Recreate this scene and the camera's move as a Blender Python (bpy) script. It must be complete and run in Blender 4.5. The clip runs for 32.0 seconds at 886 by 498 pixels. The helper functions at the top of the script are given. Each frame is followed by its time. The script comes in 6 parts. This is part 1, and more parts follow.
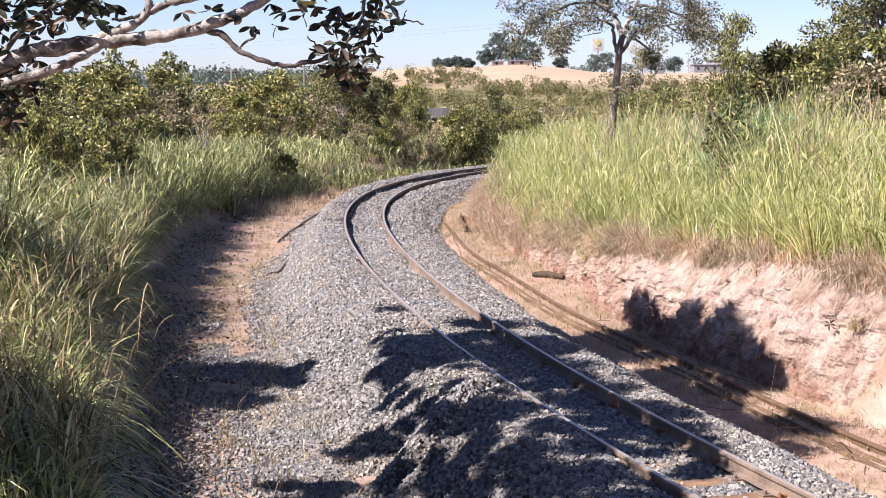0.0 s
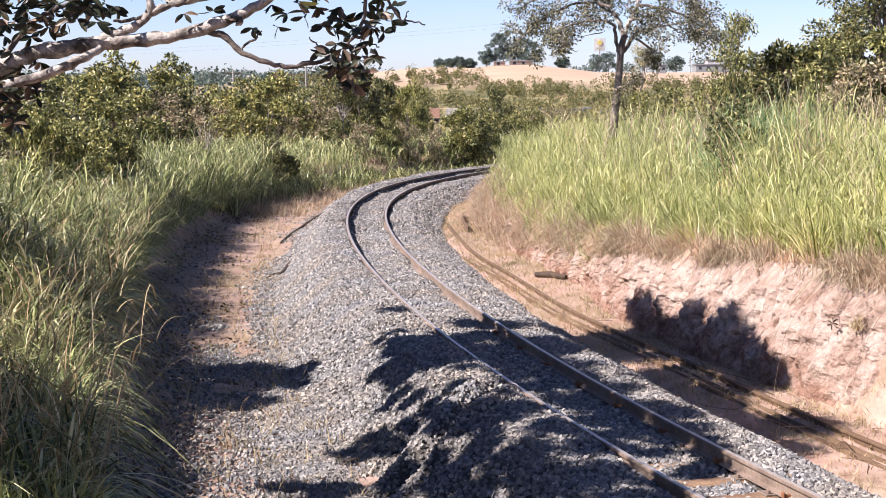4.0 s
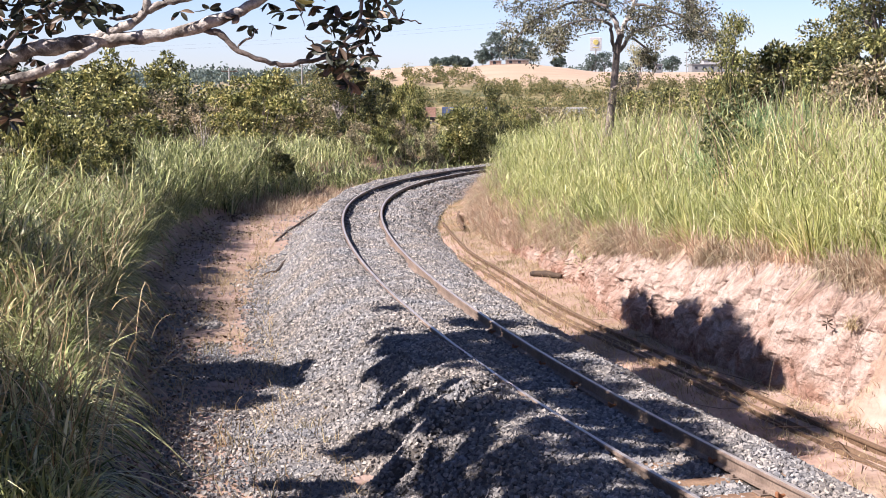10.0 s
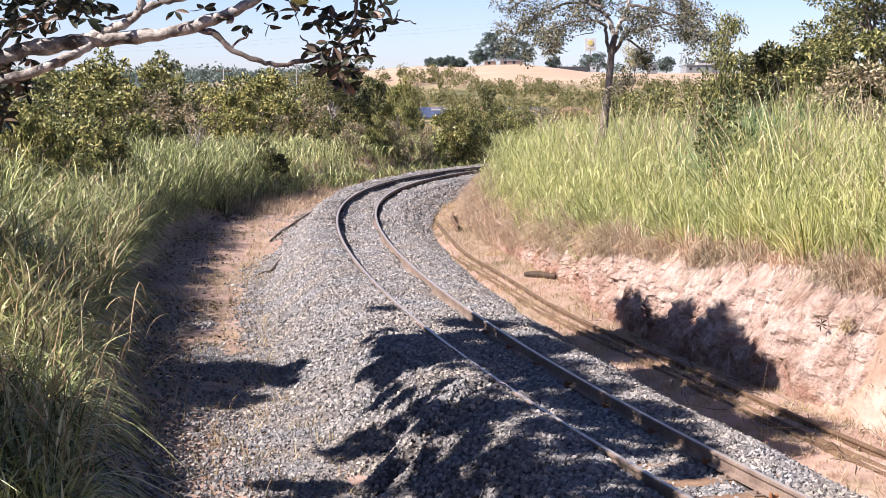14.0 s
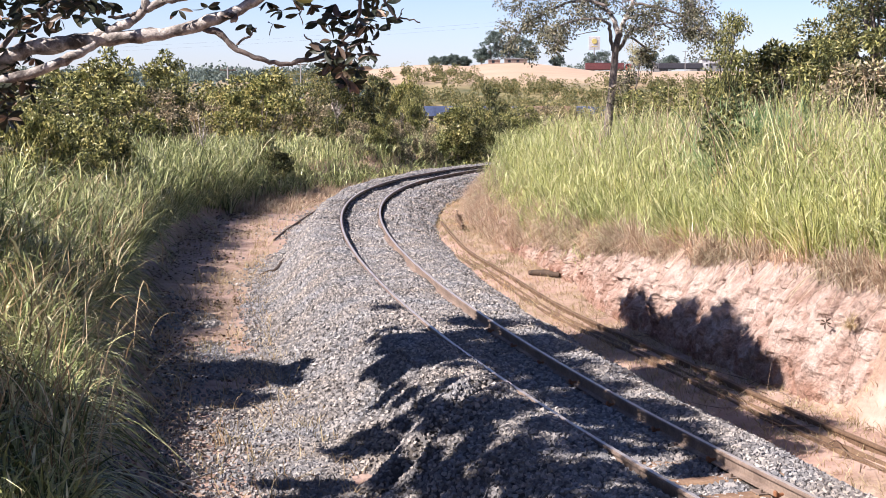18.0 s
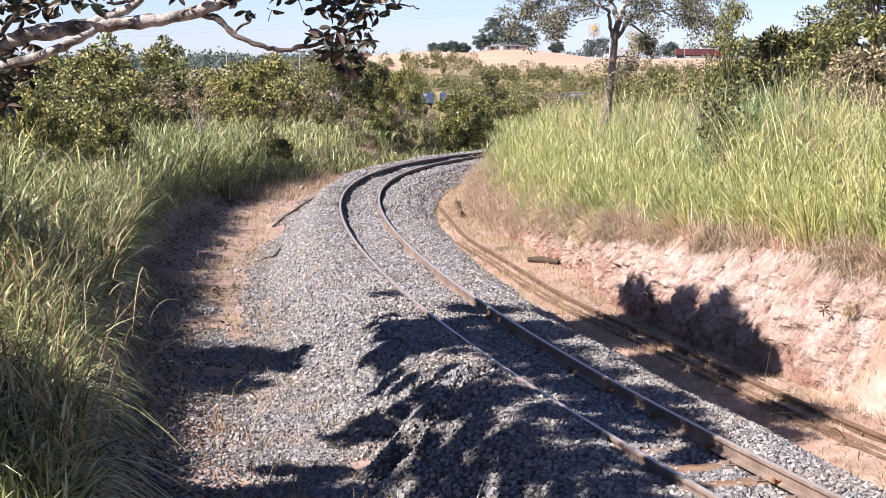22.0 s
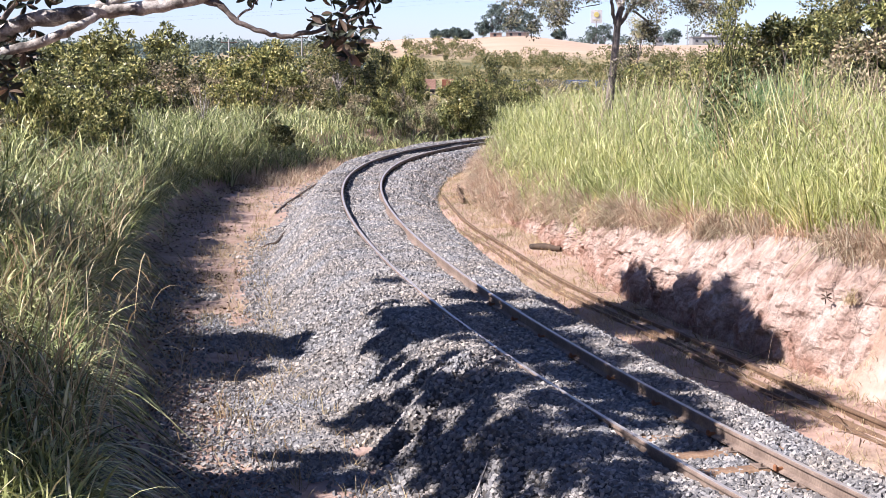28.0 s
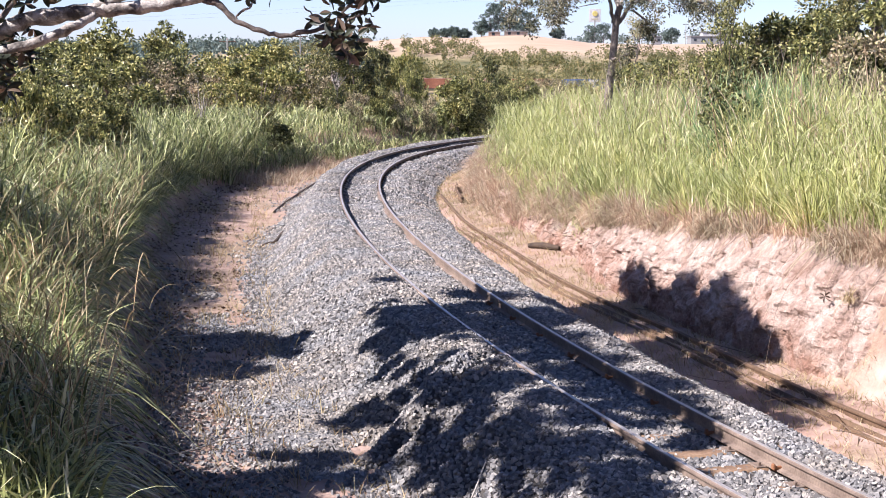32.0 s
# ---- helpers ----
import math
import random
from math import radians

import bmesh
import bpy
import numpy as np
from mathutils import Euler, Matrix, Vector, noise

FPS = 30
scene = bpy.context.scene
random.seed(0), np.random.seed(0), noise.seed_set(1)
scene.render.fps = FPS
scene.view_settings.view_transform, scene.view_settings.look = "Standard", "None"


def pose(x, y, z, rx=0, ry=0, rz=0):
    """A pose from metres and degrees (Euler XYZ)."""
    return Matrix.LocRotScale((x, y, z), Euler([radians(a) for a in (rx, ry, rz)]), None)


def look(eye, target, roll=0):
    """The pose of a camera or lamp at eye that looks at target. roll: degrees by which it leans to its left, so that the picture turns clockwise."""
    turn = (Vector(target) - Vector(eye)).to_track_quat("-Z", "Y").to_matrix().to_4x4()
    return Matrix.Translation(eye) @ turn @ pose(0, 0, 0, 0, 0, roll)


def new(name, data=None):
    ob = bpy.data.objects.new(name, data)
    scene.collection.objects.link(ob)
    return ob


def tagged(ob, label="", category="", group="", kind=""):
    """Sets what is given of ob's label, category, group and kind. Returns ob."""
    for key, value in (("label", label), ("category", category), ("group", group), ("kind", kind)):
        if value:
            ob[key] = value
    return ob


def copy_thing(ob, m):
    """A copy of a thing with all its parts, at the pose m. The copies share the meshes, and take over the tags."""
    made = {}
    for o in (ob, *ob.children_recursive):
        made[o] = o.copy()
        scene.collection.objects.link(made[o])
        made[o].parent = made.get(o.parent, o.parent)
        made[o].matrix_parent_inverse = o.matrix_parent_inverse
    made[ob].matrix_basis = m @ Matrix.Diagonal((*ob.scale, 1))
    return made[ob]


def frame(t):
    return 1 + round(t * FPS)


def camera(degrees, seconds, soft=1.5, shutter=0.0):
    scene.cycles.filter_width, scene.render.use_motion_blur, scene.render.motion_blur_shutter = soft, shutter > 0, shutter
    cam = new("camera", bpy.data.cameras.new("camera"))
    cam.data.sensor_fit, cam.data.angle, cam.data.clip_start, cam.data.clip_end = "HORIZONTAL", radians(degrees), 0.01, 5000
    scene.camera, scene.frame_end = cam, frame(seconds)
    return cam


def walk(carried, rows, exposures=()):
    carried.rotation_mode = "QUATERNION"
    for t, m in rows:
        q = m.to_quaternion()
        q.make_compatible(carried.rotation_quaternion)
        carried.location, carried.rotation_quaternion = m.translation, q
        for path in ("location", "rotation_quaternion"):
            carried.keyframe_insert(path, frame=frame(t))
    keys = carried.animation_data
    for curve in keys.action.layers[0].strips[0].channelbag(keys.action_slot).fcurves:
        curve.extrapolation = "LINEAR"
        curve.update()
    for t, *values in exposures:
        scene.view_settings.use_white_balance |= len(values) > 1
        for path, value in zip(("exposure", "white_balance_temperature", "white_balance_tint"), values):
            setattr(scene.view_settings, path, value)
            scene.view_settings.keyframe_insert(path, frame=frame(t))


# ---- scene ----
# ================= camera =================
cam = camera(31.28, 32.0, soft=0.8)
EYE = (0.0, 0.0, 3.7)


def aim(turn, tilt, lean):
    """Where a person who stands still holds the camera: turned right, tilted up, leaning left, in degrees."""
    return pose(*EYE, 90 + tilt, 0, -turn) @ pose(0, 0, 0, 0, 0, lean)


walk(cam, [
    (0, aim(-0, -6.318, 0)), (0.5, aim(-0.033, -6.313, -0.179)), (1, aim(-0.245, -6.196, 0.025)), (1.5, aim(-0.243, -6.126, 0.084)),
    (2, aim(-0.101, -5.973, -0.011)), (2.5, aim(-0.123, -6.1, -0.054)), (3, aim(-0.127, -6.197, -0.022)), (3.5, aim(-0.12, -6.311, -0.151)),
    (5.5, aim(-0.015, -6.25, -0.183)), (6, aim(0.057, -6.403, -0.169)), (6.5, aim(0.024, -6.435, -0.227)), (7, aim(0.03, -6.315, -0.176)),
    (7.5, aim(0.111, -6.27, -0.096)), (8, aim(0.053, -6.302, -0.264)), (8.5, aim(0.001, -6.344, -0.173)), (9, aim(-0.074, -6.342, -0.134)),
    (9.5, aim(0.077, -6.34, -0.045)), (10, aim(0.082, -6.344, 0.038)), (10.5, aim(0.14, -6.34, -0.021)), (11, aim(0.085, -6.333, 0.032)),
    (11.5, aim(0.17, -6.327, 0.07)), (12, aim(0.13, -6.44, 0.08)), (12.5, aim(0.302, -6.509, 0.197)), (13, aim(0.317, -6.283, 0.097)),
    (13.5, aim(0.203, -6.169, 0.11)), (14, aim(0.288, -6.333, 0.161)), (14.5, aim(0.429, -6.343, 0.18)), (16.5, aim(0.267, -6.409, 0.119)),
    (17, aim(0.035, -6.32, 0.078)), (17.5, aim(0.116, -6.443, 0.07)), (18, aim(0.136, -6.381, 0.072)), (18.5, aim(0.168, -6.503, 0.114)),
    (19, aim(0.138, -6.492, 0.15)), (19.5, aim(0.189, -6.689, 0.091)), (20, aim(0.105, -6.721, 0.123)), (20.5, aim(0.104, -6.759, 0.193)),
    (21, aim(0.131, -6.751, 0.238)), (21.5, aim(0.172, -6.833, 0.099)), (22, aim(0.176, -6.862, 0.162)), (22.5, aim(0.165, -6.978, 0.165)),
    (23, aim(0.072, -6.883, 0.154)), (23.5, aim(-0.005, -6.929, 0.147)), (24, aim(-0.198, -6.947, 0.103)), (24.5, aim(-0.059, -7.014, 0.137)),
    (25, aim(0.054, -7.142, 0.076)), (25.5, aim(-0.065, -7.169, 0.137)), (27.5, aim(-0.098, -7.355, 0.097)), (28, aim(0.102, -7.342, 0.24)),
    (28.5, aim(0.14, -7.274, 0.276)), (29, aim(0.146, -7.273, 0.359)), (29.5, aim(0.01, -7.366, 0.272)), (30, aim(0.009, -7.47, 0.231)),
    (30.5, aim(-0.001, -7.405, 0.264)), (31, aim(0.048, -7.452, 0.244)), (31.5, aim(0.144, -7.553, 0.252)), (32, aim(0.158, -7.375, 0.242)),
], exposures=[(0, 1.36, 6300, 21), (19, 1.36, 6300, 21), (24, 1.40, 6130, 21), (30, 1.43, 5980, 20.5), (32, 1.43, 5980, 20.5)])

# ================= light =================
SUN_TRAVEL = Vector((0.88, 0.42, -0.92)).normalized()
SUN_ELEVATION = math.asin(-SUN_TRAVEL.z)
SUN_AZIMUTH = math.atan2(-SUN_TRAVEL.x, -SUN_TRAVEL.y)
world = bpy.data.worlds.new("sky")
scene.world = world
world.use_nodes = True
wn = world.node_tree
wn.nodes.clear()
sky = wn.nodes.new("ShaderNodeTexSky")
sky.sky_type, sky.sun_disc = "NISHITA", False
sky.sun_elevation, sky.sun_rotation = SUN_ELEVATION, SUN_AZIMUTH
sky.air_density, sky.dust_density, sky.ozone_density = 0.7, 0.2, 3.5
wb = wn.nodes.new("ShaderNodeBackground")
wb.inputs["Strength"].default_value = 0.0575
wo = wn.nodes.new("ShaderNodeOutputWorld")
tone = wn.nodes.new("ShaderNodeMix")
tone.data_type, tone.blend_type = "RGBA", "MULTIPLY"
tone.inputs[0].default_value, tone.inputs[7].default_value = 1.0, (0.98, 0.97, 1.08, 1)
wn.links.new(sky.outputs[0], tone.inputs[6])
wn.links.new(tone.outputs[2], wb.inputs[0])
wn.links.new(wb.outputs[0], wo.inputs[0])
sun = new("sun", bpy.data.lights.new("sun", "SUN"))
sun.data.energy, sun.data.angle, sun.data.color = 4.7, radians(0.53), (1.0, 0.94, 0.84)
sun.matrix_world = look((-40, -20, 60), Vector((-40, -20, 60)) + SUN_TRAVEL)


# ================= materials =================
def node_mat(name):
    m = bpy.data.materials.new(name)
    m.use_nodes = True
    nt = m.node_tree
    nt.nodes.clear()
    out = nt.nodes.new("ShaderNodeOutputMaterial")
    bsdf = nt.nodes.new("ShaderNodeBsdfPrincipled")
    nt.links.new(bsdf.outputs[0], out.inputs[0])
    return m, nt, bsdf, out


def ramp_of(nt, fac, stops):
    r = nt.nodes.new("ShaderNodeValToRGB")
    r.color_ramp.interpolation = "LINEAR"
    while len(r.color_ramp.elements) < len(stops):
        r.color_ramp.elements.new(0.5)
    for e, (p, c) in zip(r.color_ramp.elements, stops):
        e.position, e.color = p, (*c, 1)
    nt.links.new(fac, r.inputs[0])
    return r.outputs[0]


def coords(nt, scale=(1, 1, 1)):
    tc = nt.nodes.new("ShaderNodeTexCoord")
    mp = nt.nodes.new("ShaderNodeMapping")
    mp.inputs["Scale"].default_value = scale
    nt.links.new(tc.outputs["Object"], mp.inputs[0])
    return mp.outputs[0]


def noise_of(nt, vec, scale, detail=6.0, rough=0.6):
    n = nt.nodes.new("ShaderNodeTexNoise")
    n.inputs["Scale"].default_value, n.inputs["Detail"].default_value = scale, detail
    n.inputs["Roughness"].default_value = rough
    nt.links.new(vec, n.inputs["Vector"])
    return n.outputs["Fac"]


def mixed(nt, fac, a, b, mode="MIX"):
    mx = nt.nodes.new("ShaderNodeMix")
    mx.data_type, mx.blend_type = "RGBA", mode
    for sock, v in ((mx.inputs[0], fac), (mx.inputs[6], a), (mx.inputs[7], b)):
        if isinstance(v, (int, float)):
            sock.default_value = v
        elif isinstance(v, tuple):
            sock.default_value = (*v, 1)
        else:
            nt.links.new(v, sock)
    return mx.outputs[2]


def bumped(nt, bsdf, height, strength, distance):
    b = nt.nodes.new("ShaderNodeBump")
    b.inputs["Strength"].default_value, b.inputs["Distance"].default_value = strength, distance
    nt.links.new(height, b.inputs["Height"])
    nt.links.new(b.outputs[0], bsdf.inputs["Normal"])


def island(nt):
    return nt.nodes.new("ShaderNodeNewGeometry").outputs["Random Per Island"]


def rough_mat(name, stops, scale=1.5, fine=25.0, roughness=0.9, bump=0.4, distance=0.03, metal=0.0, stretch=(1, 1, 1)):
    """A weathered surface: broad stains and fine grain."""
    m, nt, bsdf, out = node_mat(name)
    v = coords(nt, stretch)
    broad, grain = noise_of(nt, v, scale), noise_of(nt, v, fine, 8)
    col = ramp_of(nt, broad, stops)
    dark = ramp_of(nt, grain, [(0.3, (0.55, 0.55, 0.55)), (0.7, (1.15, 1.15, 1.15))])
    nt.links.new(mixed(nt, 0.8, col, dark, "MULTIPLY"), bsdf.inputs["Base Color"])
    bsdf.inputs["Roughness"].default_value, bsdf.inputs["Metallic"].default_value = roughness, metal
    bumped(nt, bsdf, grain, bump, distance)
    return m


def leaf_mat(name, stops, translucent=0.35, roughness=0.5):
    """Leaves and blades: each piece takes its own tone, and lets some light through."""
    m, nt, bsdf, out = node_mat(name)
    col = ramp_of(nt, island(nt), stops)
    v = coords(nt)
    patch = ramp_of(nt, noise_of(nt, v, 0.9, 4), [(0.32, (0.62, 0.68, 0.60)), (0.5, (0.95, 0.97, 0.92)), (0.68, (1.28, 1.18, 1.12))])
    col = mixed(nt, 1.0, col, patch, "MULTIPLY")
    nt.links.new(col, bsdf.inputs["Base Color"])
    bsdf.inputs["Roughness"].default_value = roughness
    bsdf.inputs["Specular IOR Level"].default_value = 0.3
    tr = nt.nodes.new("ShaderNodeBsdfTranslucent")
    nt.links.new(col, tr.inputs[0])
    mx = nt.nodes.new("ShaderNodeMixShader")
    mx.inputs[0].default_value = translucent
    nt.links.new(bsdf.outputs[0], mx.inputs[1])
    nt.links.new(tr.outputs[0], mx.inputs[2])
    nt.links.new(mx.outputs[0], out.inputs[0])
    return m


def paint_mat(name, colour, roughness=0.55):
    c = colour
    return rough_mat(name, [(0.3, tuple(x * 0.8 for x in c)), (0.7, tuple(min(1, x * 1.1) for x in c))], 0.4, 3.0, roughness, 0.1, 0.02)


def ground_mat():
    """Reddish dry earth near the track, drier grass-covered earth farther off."""
    m, nt, bsdf, out = node_mat("dry_earth")
    v = coords(nt)
    broad, mid, fine = noise_of(nt, v, 0.35, 4), noise_of(nt, v, 2.2, 6), noise_of(nt, v, 18, 8)
    earth = ramp_of(nt, mid, [(0.3, (0.225, 0.132, 0.096)), (0.5, (0.33, 0.225, 0.175)), (0.72, (0.42, 0.31, 0.25))])
    straw = ramp_of(nt, fine, [(0.35, (0.15, 0.101, 0.0616)), (0.65, (0.326, 0.246, 0.158))])
    col = mixed(nt, ramp_of(nt, broad, [(0.47, (0, 0, 0)), (0.62, (0.8, 0.8, 0.8))]), earth, straw)
    sep = nt.nodes.new("ShaderNodeSeparateXYZ")
    nt.links.new(v, sep.inputs[0])
    mr = nt.nodes.new("ShaderNodeMapRange")
    mr.inputs[1].default_value, mr.inputs[2].default_value = 90, 140
    nt.links.new(sep.outputs[1], mr.inputs[0])
    scrub = ramp_of(nt, noise_of(nt, v, 0.05, 6), [(0.35, (0.0634, 0.0697, 0.0253)), (0.5, (0.19, 0.165, 0.0697)), (0.68, (0.348, 0.253, 0.139))])
    col = mixed(nt, mr.outputs[0], col, scrub)
    hz = nt.nodes.new("ShaderNodeMapRange")
    hz.inputs[1].default_value, hz.inputs[2].default_value = -2.5, 1.5
    nt.links.new(sep.outputs[2], hz.inputs[0])
    far = nt.nodes.new("ShaderNodeMapRange")
    far.inputs[1].default_value, far.inputs[2].default_value = 530, 560
    nt.links.new(sep.outputs[1], far.inputs[0])
    mul = nt.nodes.new("ShaderNodeMath")
    mul.operation = "MULTIPLY"
    nt.links.new(hz.outputs[0], mul.inputs[0])
    nt.links.new(far.outputs[0], mul.inputs[1])
    sand = ramp_of(nt, noise_of(nt, coords(nt, (0.3, 1, 2)), 0.12, 6), [(0.3, (0.33, 0.235, 0.155)), (0.7, (0.42, 0.315, 0.225))])
    col = mixed(nt, mul.outputs[0], col, sand)
    nt.links.new(col, bsdf.inputs["Base Color"])
    bsdf.inputs["Roughness"].default_value = 0.95
    bumped(nt, bsdf, fine, 0.6, 0.04)
    return m


def bank_mat():
    """Cut earth in layers: reddish subsoil below, paler leached soil above, with crumbled streaks."""
    m, nt, bsdf, out = node_mat("cut_earth")
    v = coords(nt)
    broad, mid, fine = noise_of(nt, v, 2.2), noise_of(nt, coords(nt, (1, 1, 0.45)), 7, 6), noise_of(nt, v, 30, 8)
    pale = ramp_of(nt, broad, [(0.3, (0.238, 0.145, 0.106)), (0.45, (0.39, 0.29, 0.24)), (0.7, (0.48, 0.40, 0.35))])
    red = ramp_of(nt, broad, [(0.3, (0.194, 0.0924, 0.0598)), (0.5, (0.299, 0.185, 0.136)), (0.7, (0.414, 0.317, 0.26))])
    sep = nt.nodes.new("ShaderNodeSeparateXYZ")
    nt.links.new(v, sep.inputs[0])
    wavy = nt.nodes.new("ShaderNodeMath")
    wavy.operation = "MULTIPLY_ADD"
    wavy.inputs[1].default_value = 1.1
    nt.links.new(broad, wavy.inputs[0])
    nt.links.new(sep.outputs[2], wavy.inputs[2])
    mr = nt.nodes.new("ShaderNodeMapRange")
    mr.inputs[1].default_value, mr.inputs[2].default_value = 0.2, 0.8
    nt.links.new(wavy.outputs[0], mr.inputs[0])
    col = mixed(nt, mr.outputs[0], red, pale)
    col = mixed(nt, 0.8, col, ramp_of(nt, mid, [(0.33, (0.68, 0.62, 0.58)), (0.6, (1.1, 1.1, 1.1))]), "MULTIPLY")
    col = mixed(nt, 0.7, col, ramp_of(nt, fine, [(0.3, (0.62, 0.6, 0.58)), (0.7, (1.15, 1.15, 1.15))]), "MULTIPLY")
    nt.links.new(col, bsdf.inputs["Base Color"])
    bsdf.inputs["Roughness"].default_value = 0.95
    crack = nt.nodes.new("ShaderNodeTexVoronoi")
    crack.feature = "DISTANCE_TO_EDGE"
    crack.inputs["Scale"].default_value = 8
    nt.links.new(coords(nt, (1, 1, 0.6)), crack.inputs["Vector"])
    split = nt.nodes.new("ShaderNodeMath")
    split.operation = "MULTIPLY_ADD"
    split.inputs[1].default_value = 1.2
    nt.links.new(crack.outputs["Distance"], split.inputs[0])
    nt.links.new(fine, split.inputs[2])
    bumped(nt, bsdf, split.outputs[0], 0.9, 0.05)
    return m


def stone_mat():
    m, nt, bsdf, out = node_mat("crushed_stone")
    v = coords(nt)
    tone = ramp_of(nt, island(nt), [(0.0, (0.101, 0.103, 0.108)), (0.4, (0.18, 0.183, 0.189)), (0.75, (0.264, 0.264, 0.264)), (1.0, (0.396, 0.383, 0.361))])
    dust = ramp_of(nt, noise_of(nt, v, 0.9, 4), [(0.34, (1, 1, 1)), (0.62, (1.05, 0.95, 0.84))])
    grain = ramp_of(nt, noise_of(nt, v, 60, 4), [(0.3, (0.8, 0.8, 0.8)), (0.7, (1.1, 1.1, 1.1))])
    nt.links.new(mixed(nt, 1.0, mixed(nt, 1.0, tone, dust, "MULTIPLY"), grain, "MULTIPLY"), bsdf.inputs["Base Color"])
    bsdf.inputs["Roughness"].default_value = 0.85
    return m


M_GROUND = ground_mat()
M_STONE = stone_mat()
# darker than the stones: the shade in the gaps between them is put into the colour
M_BED = rough_mat("stone_bed", [(0.3, (0.038, 0.0348, 0.0317)), (0.7, (0.101, 0.0889, 0.076))], 1.2, 45, 0.9, 0.8, 0.04)
M_BANK = bank_mat()
M_RUST = rough_mat("rusted_steel", [(0.3, (0.135, 0.095, 0.073)), (0.7, (0.29, 0.22, 0.17))], 3, 40, 0.75, 0.3, 0.005, 0.1)
M_OLDRAIL = rough_mat("old_rusted_steel", [(0.3, (0.101, 0.057, 0.0317)), (0.7, (0.216, 0.139, 0.0824))], 3, 40, 0.8, 0.3, 0.005, 0.2)
M_SHINE = rough_mat("worn_steel", [(0.3, (0.52, 0.46, 0.41)), (0.7, (0.72, 0.66, 0.60))], 4, 80, 0.4, 0.02, 0.001, 0.6)
M_SLEEPER = rough_mat("weathered_timber", [(0.3, (0.121, 0.0634, 0.0348)), (0.7, (0.342, 0.222, 0.133))], 2, 30, 0.85, 0.5, 0.01)
M_LOG = rough_mat("dark_dead_wood", [(0.3, (0.0317, 0.0222, 0.0158)), (0.7, (0.107, 0.0697, 0.0444))], 3, 30, 0.9, 0.6, 0.01)
M_BARK = rough_mat("grey_bark", [(0.3, (0.05, 0.037, 0.031)), (0.6, (0.215, 0.175, 0.15))], 6, 40, 0.9, 0.7, 0.02)
# the strong mottling puts sunlit and shaded patches of the limbs into the colour
M_BARK_PALE = rough_mat("pale_bark", [(0.36, (0.06, 0.05, 0.043)), (0.46, (0.20, 0.175, 0.15)), (0.58, (0.50, 0.46, 0.41))], 9, 60, 0.85, 0.8, 0.012)
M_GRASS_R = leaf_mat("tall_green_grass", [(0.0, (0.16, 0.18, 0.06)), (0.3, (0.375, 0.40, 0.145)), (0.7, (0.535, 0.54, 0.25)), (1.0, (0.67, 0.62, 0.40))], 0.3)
M_GRASS_BLUE = leaf_mat("bluish_grass", [(0.0, (0.11, 0.18, 0.08)), (0.6, (0.26, 0.38, 0.18)), (1.0, (0.44, 0.47, 0.25))])
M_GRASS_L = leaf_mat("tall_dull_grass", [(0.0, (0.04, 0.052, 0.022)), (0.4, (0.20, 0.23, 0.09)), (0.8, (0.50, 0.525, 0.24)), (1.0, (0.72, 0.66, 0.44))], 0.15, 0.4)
M_DRY = leaf_mat("dry_grass", [(0.0, (0.282, 0.176, 0.128)), (0.5, (0.493, 0.361, 0.264)), (1.0, (0.651, 0.546, 0.422))], 0.35, 0.7)
M_STRAW = leaf_mat("yellow_straw", [(0.0, (0.22, 0.15, 0.0792)), (0.5, (0.378, 0.29, 0.167)), (1.0, (0.51, 0.431, 0.29))], 0.2, 0.7)
M_LEAF = leaf_mat("olive_leaves", [(0.0, (0.03, 0.036, 0.013)), (0.45, (0.14, 0.15, 0.052)), (0.8, (0.33, 0.31, 0.11)), (1.0, (0.52, 0.49, 0.22))], 0.12, 0.4)
M_LEAF_DARK = leaf_mat("dark_leaves", [(0.0, (0.02, 0.028, 0.012)), (0.55, (0.11, 0.12, 0.048)), (1.0, (0.34, 0.30, 0.12))], 0.1, 0.4)
M_LEAF_YEL = leaf_mat("yellowish_leaves", [(0.0, (0.04, 0.048, 0.018)), (0.45, (0.21, 0.22, 0.07)), (1.0, (0.58, 0.51, 0.21))], 0.15, 0.4)
M_LEAF_GREY = leaf_mat("greyish_leaves", [(0.0, (0.045, 0.043, 0.03)), (0.5, (0.23, 0.20, 0.12)), (1.0, (0.55, 0.46, 0.31))], 0.12, 0.5)
M_LEAF_SILVER = leaf_mat("silvery_leaves", [(0.0, (0.0264, 0.0282, 0.0194)), (0.5, (0.132, 0.128, 0.0792)), (1.0, (0.352, 0.317, 0.211))], 0.2)
M_VALLEY = leaf_mat("valley_leaves", [(0.0, (0.0824, 0.0824, 0.038)), (0.5, (0.241, 0.222, 0.0889)), (1.0, (0.456, 0.392, 0.19))], 0.3)
M_LEAF_CREAM = leaf_mat("cream_blossom", [(0.0, (0.222, 0.19, 0.076)), (1.0, (0.475, 0.431, 0.266))], 0.2)
M_LEAF_NEAR = leaf_mat("leathery_leaves", [(0.0, (0.0132, 0.0194, 0.0106)), (0.6, (0.0352, 0.0396, 0.022)), (0.86, (0.106, 0.0704, 0.0528)), (1.0, (0.317, 0.22, 0.158))], 0.08, 0.45)
M_FAR = leaf_mat("far_scrub", [(0.0, (0.0804, 0.0898, 0.0418)), (0.6, (0.194, 0.187, 0.0754)), (1.0, (0.338, 0.283, 0.134))], 0.3)
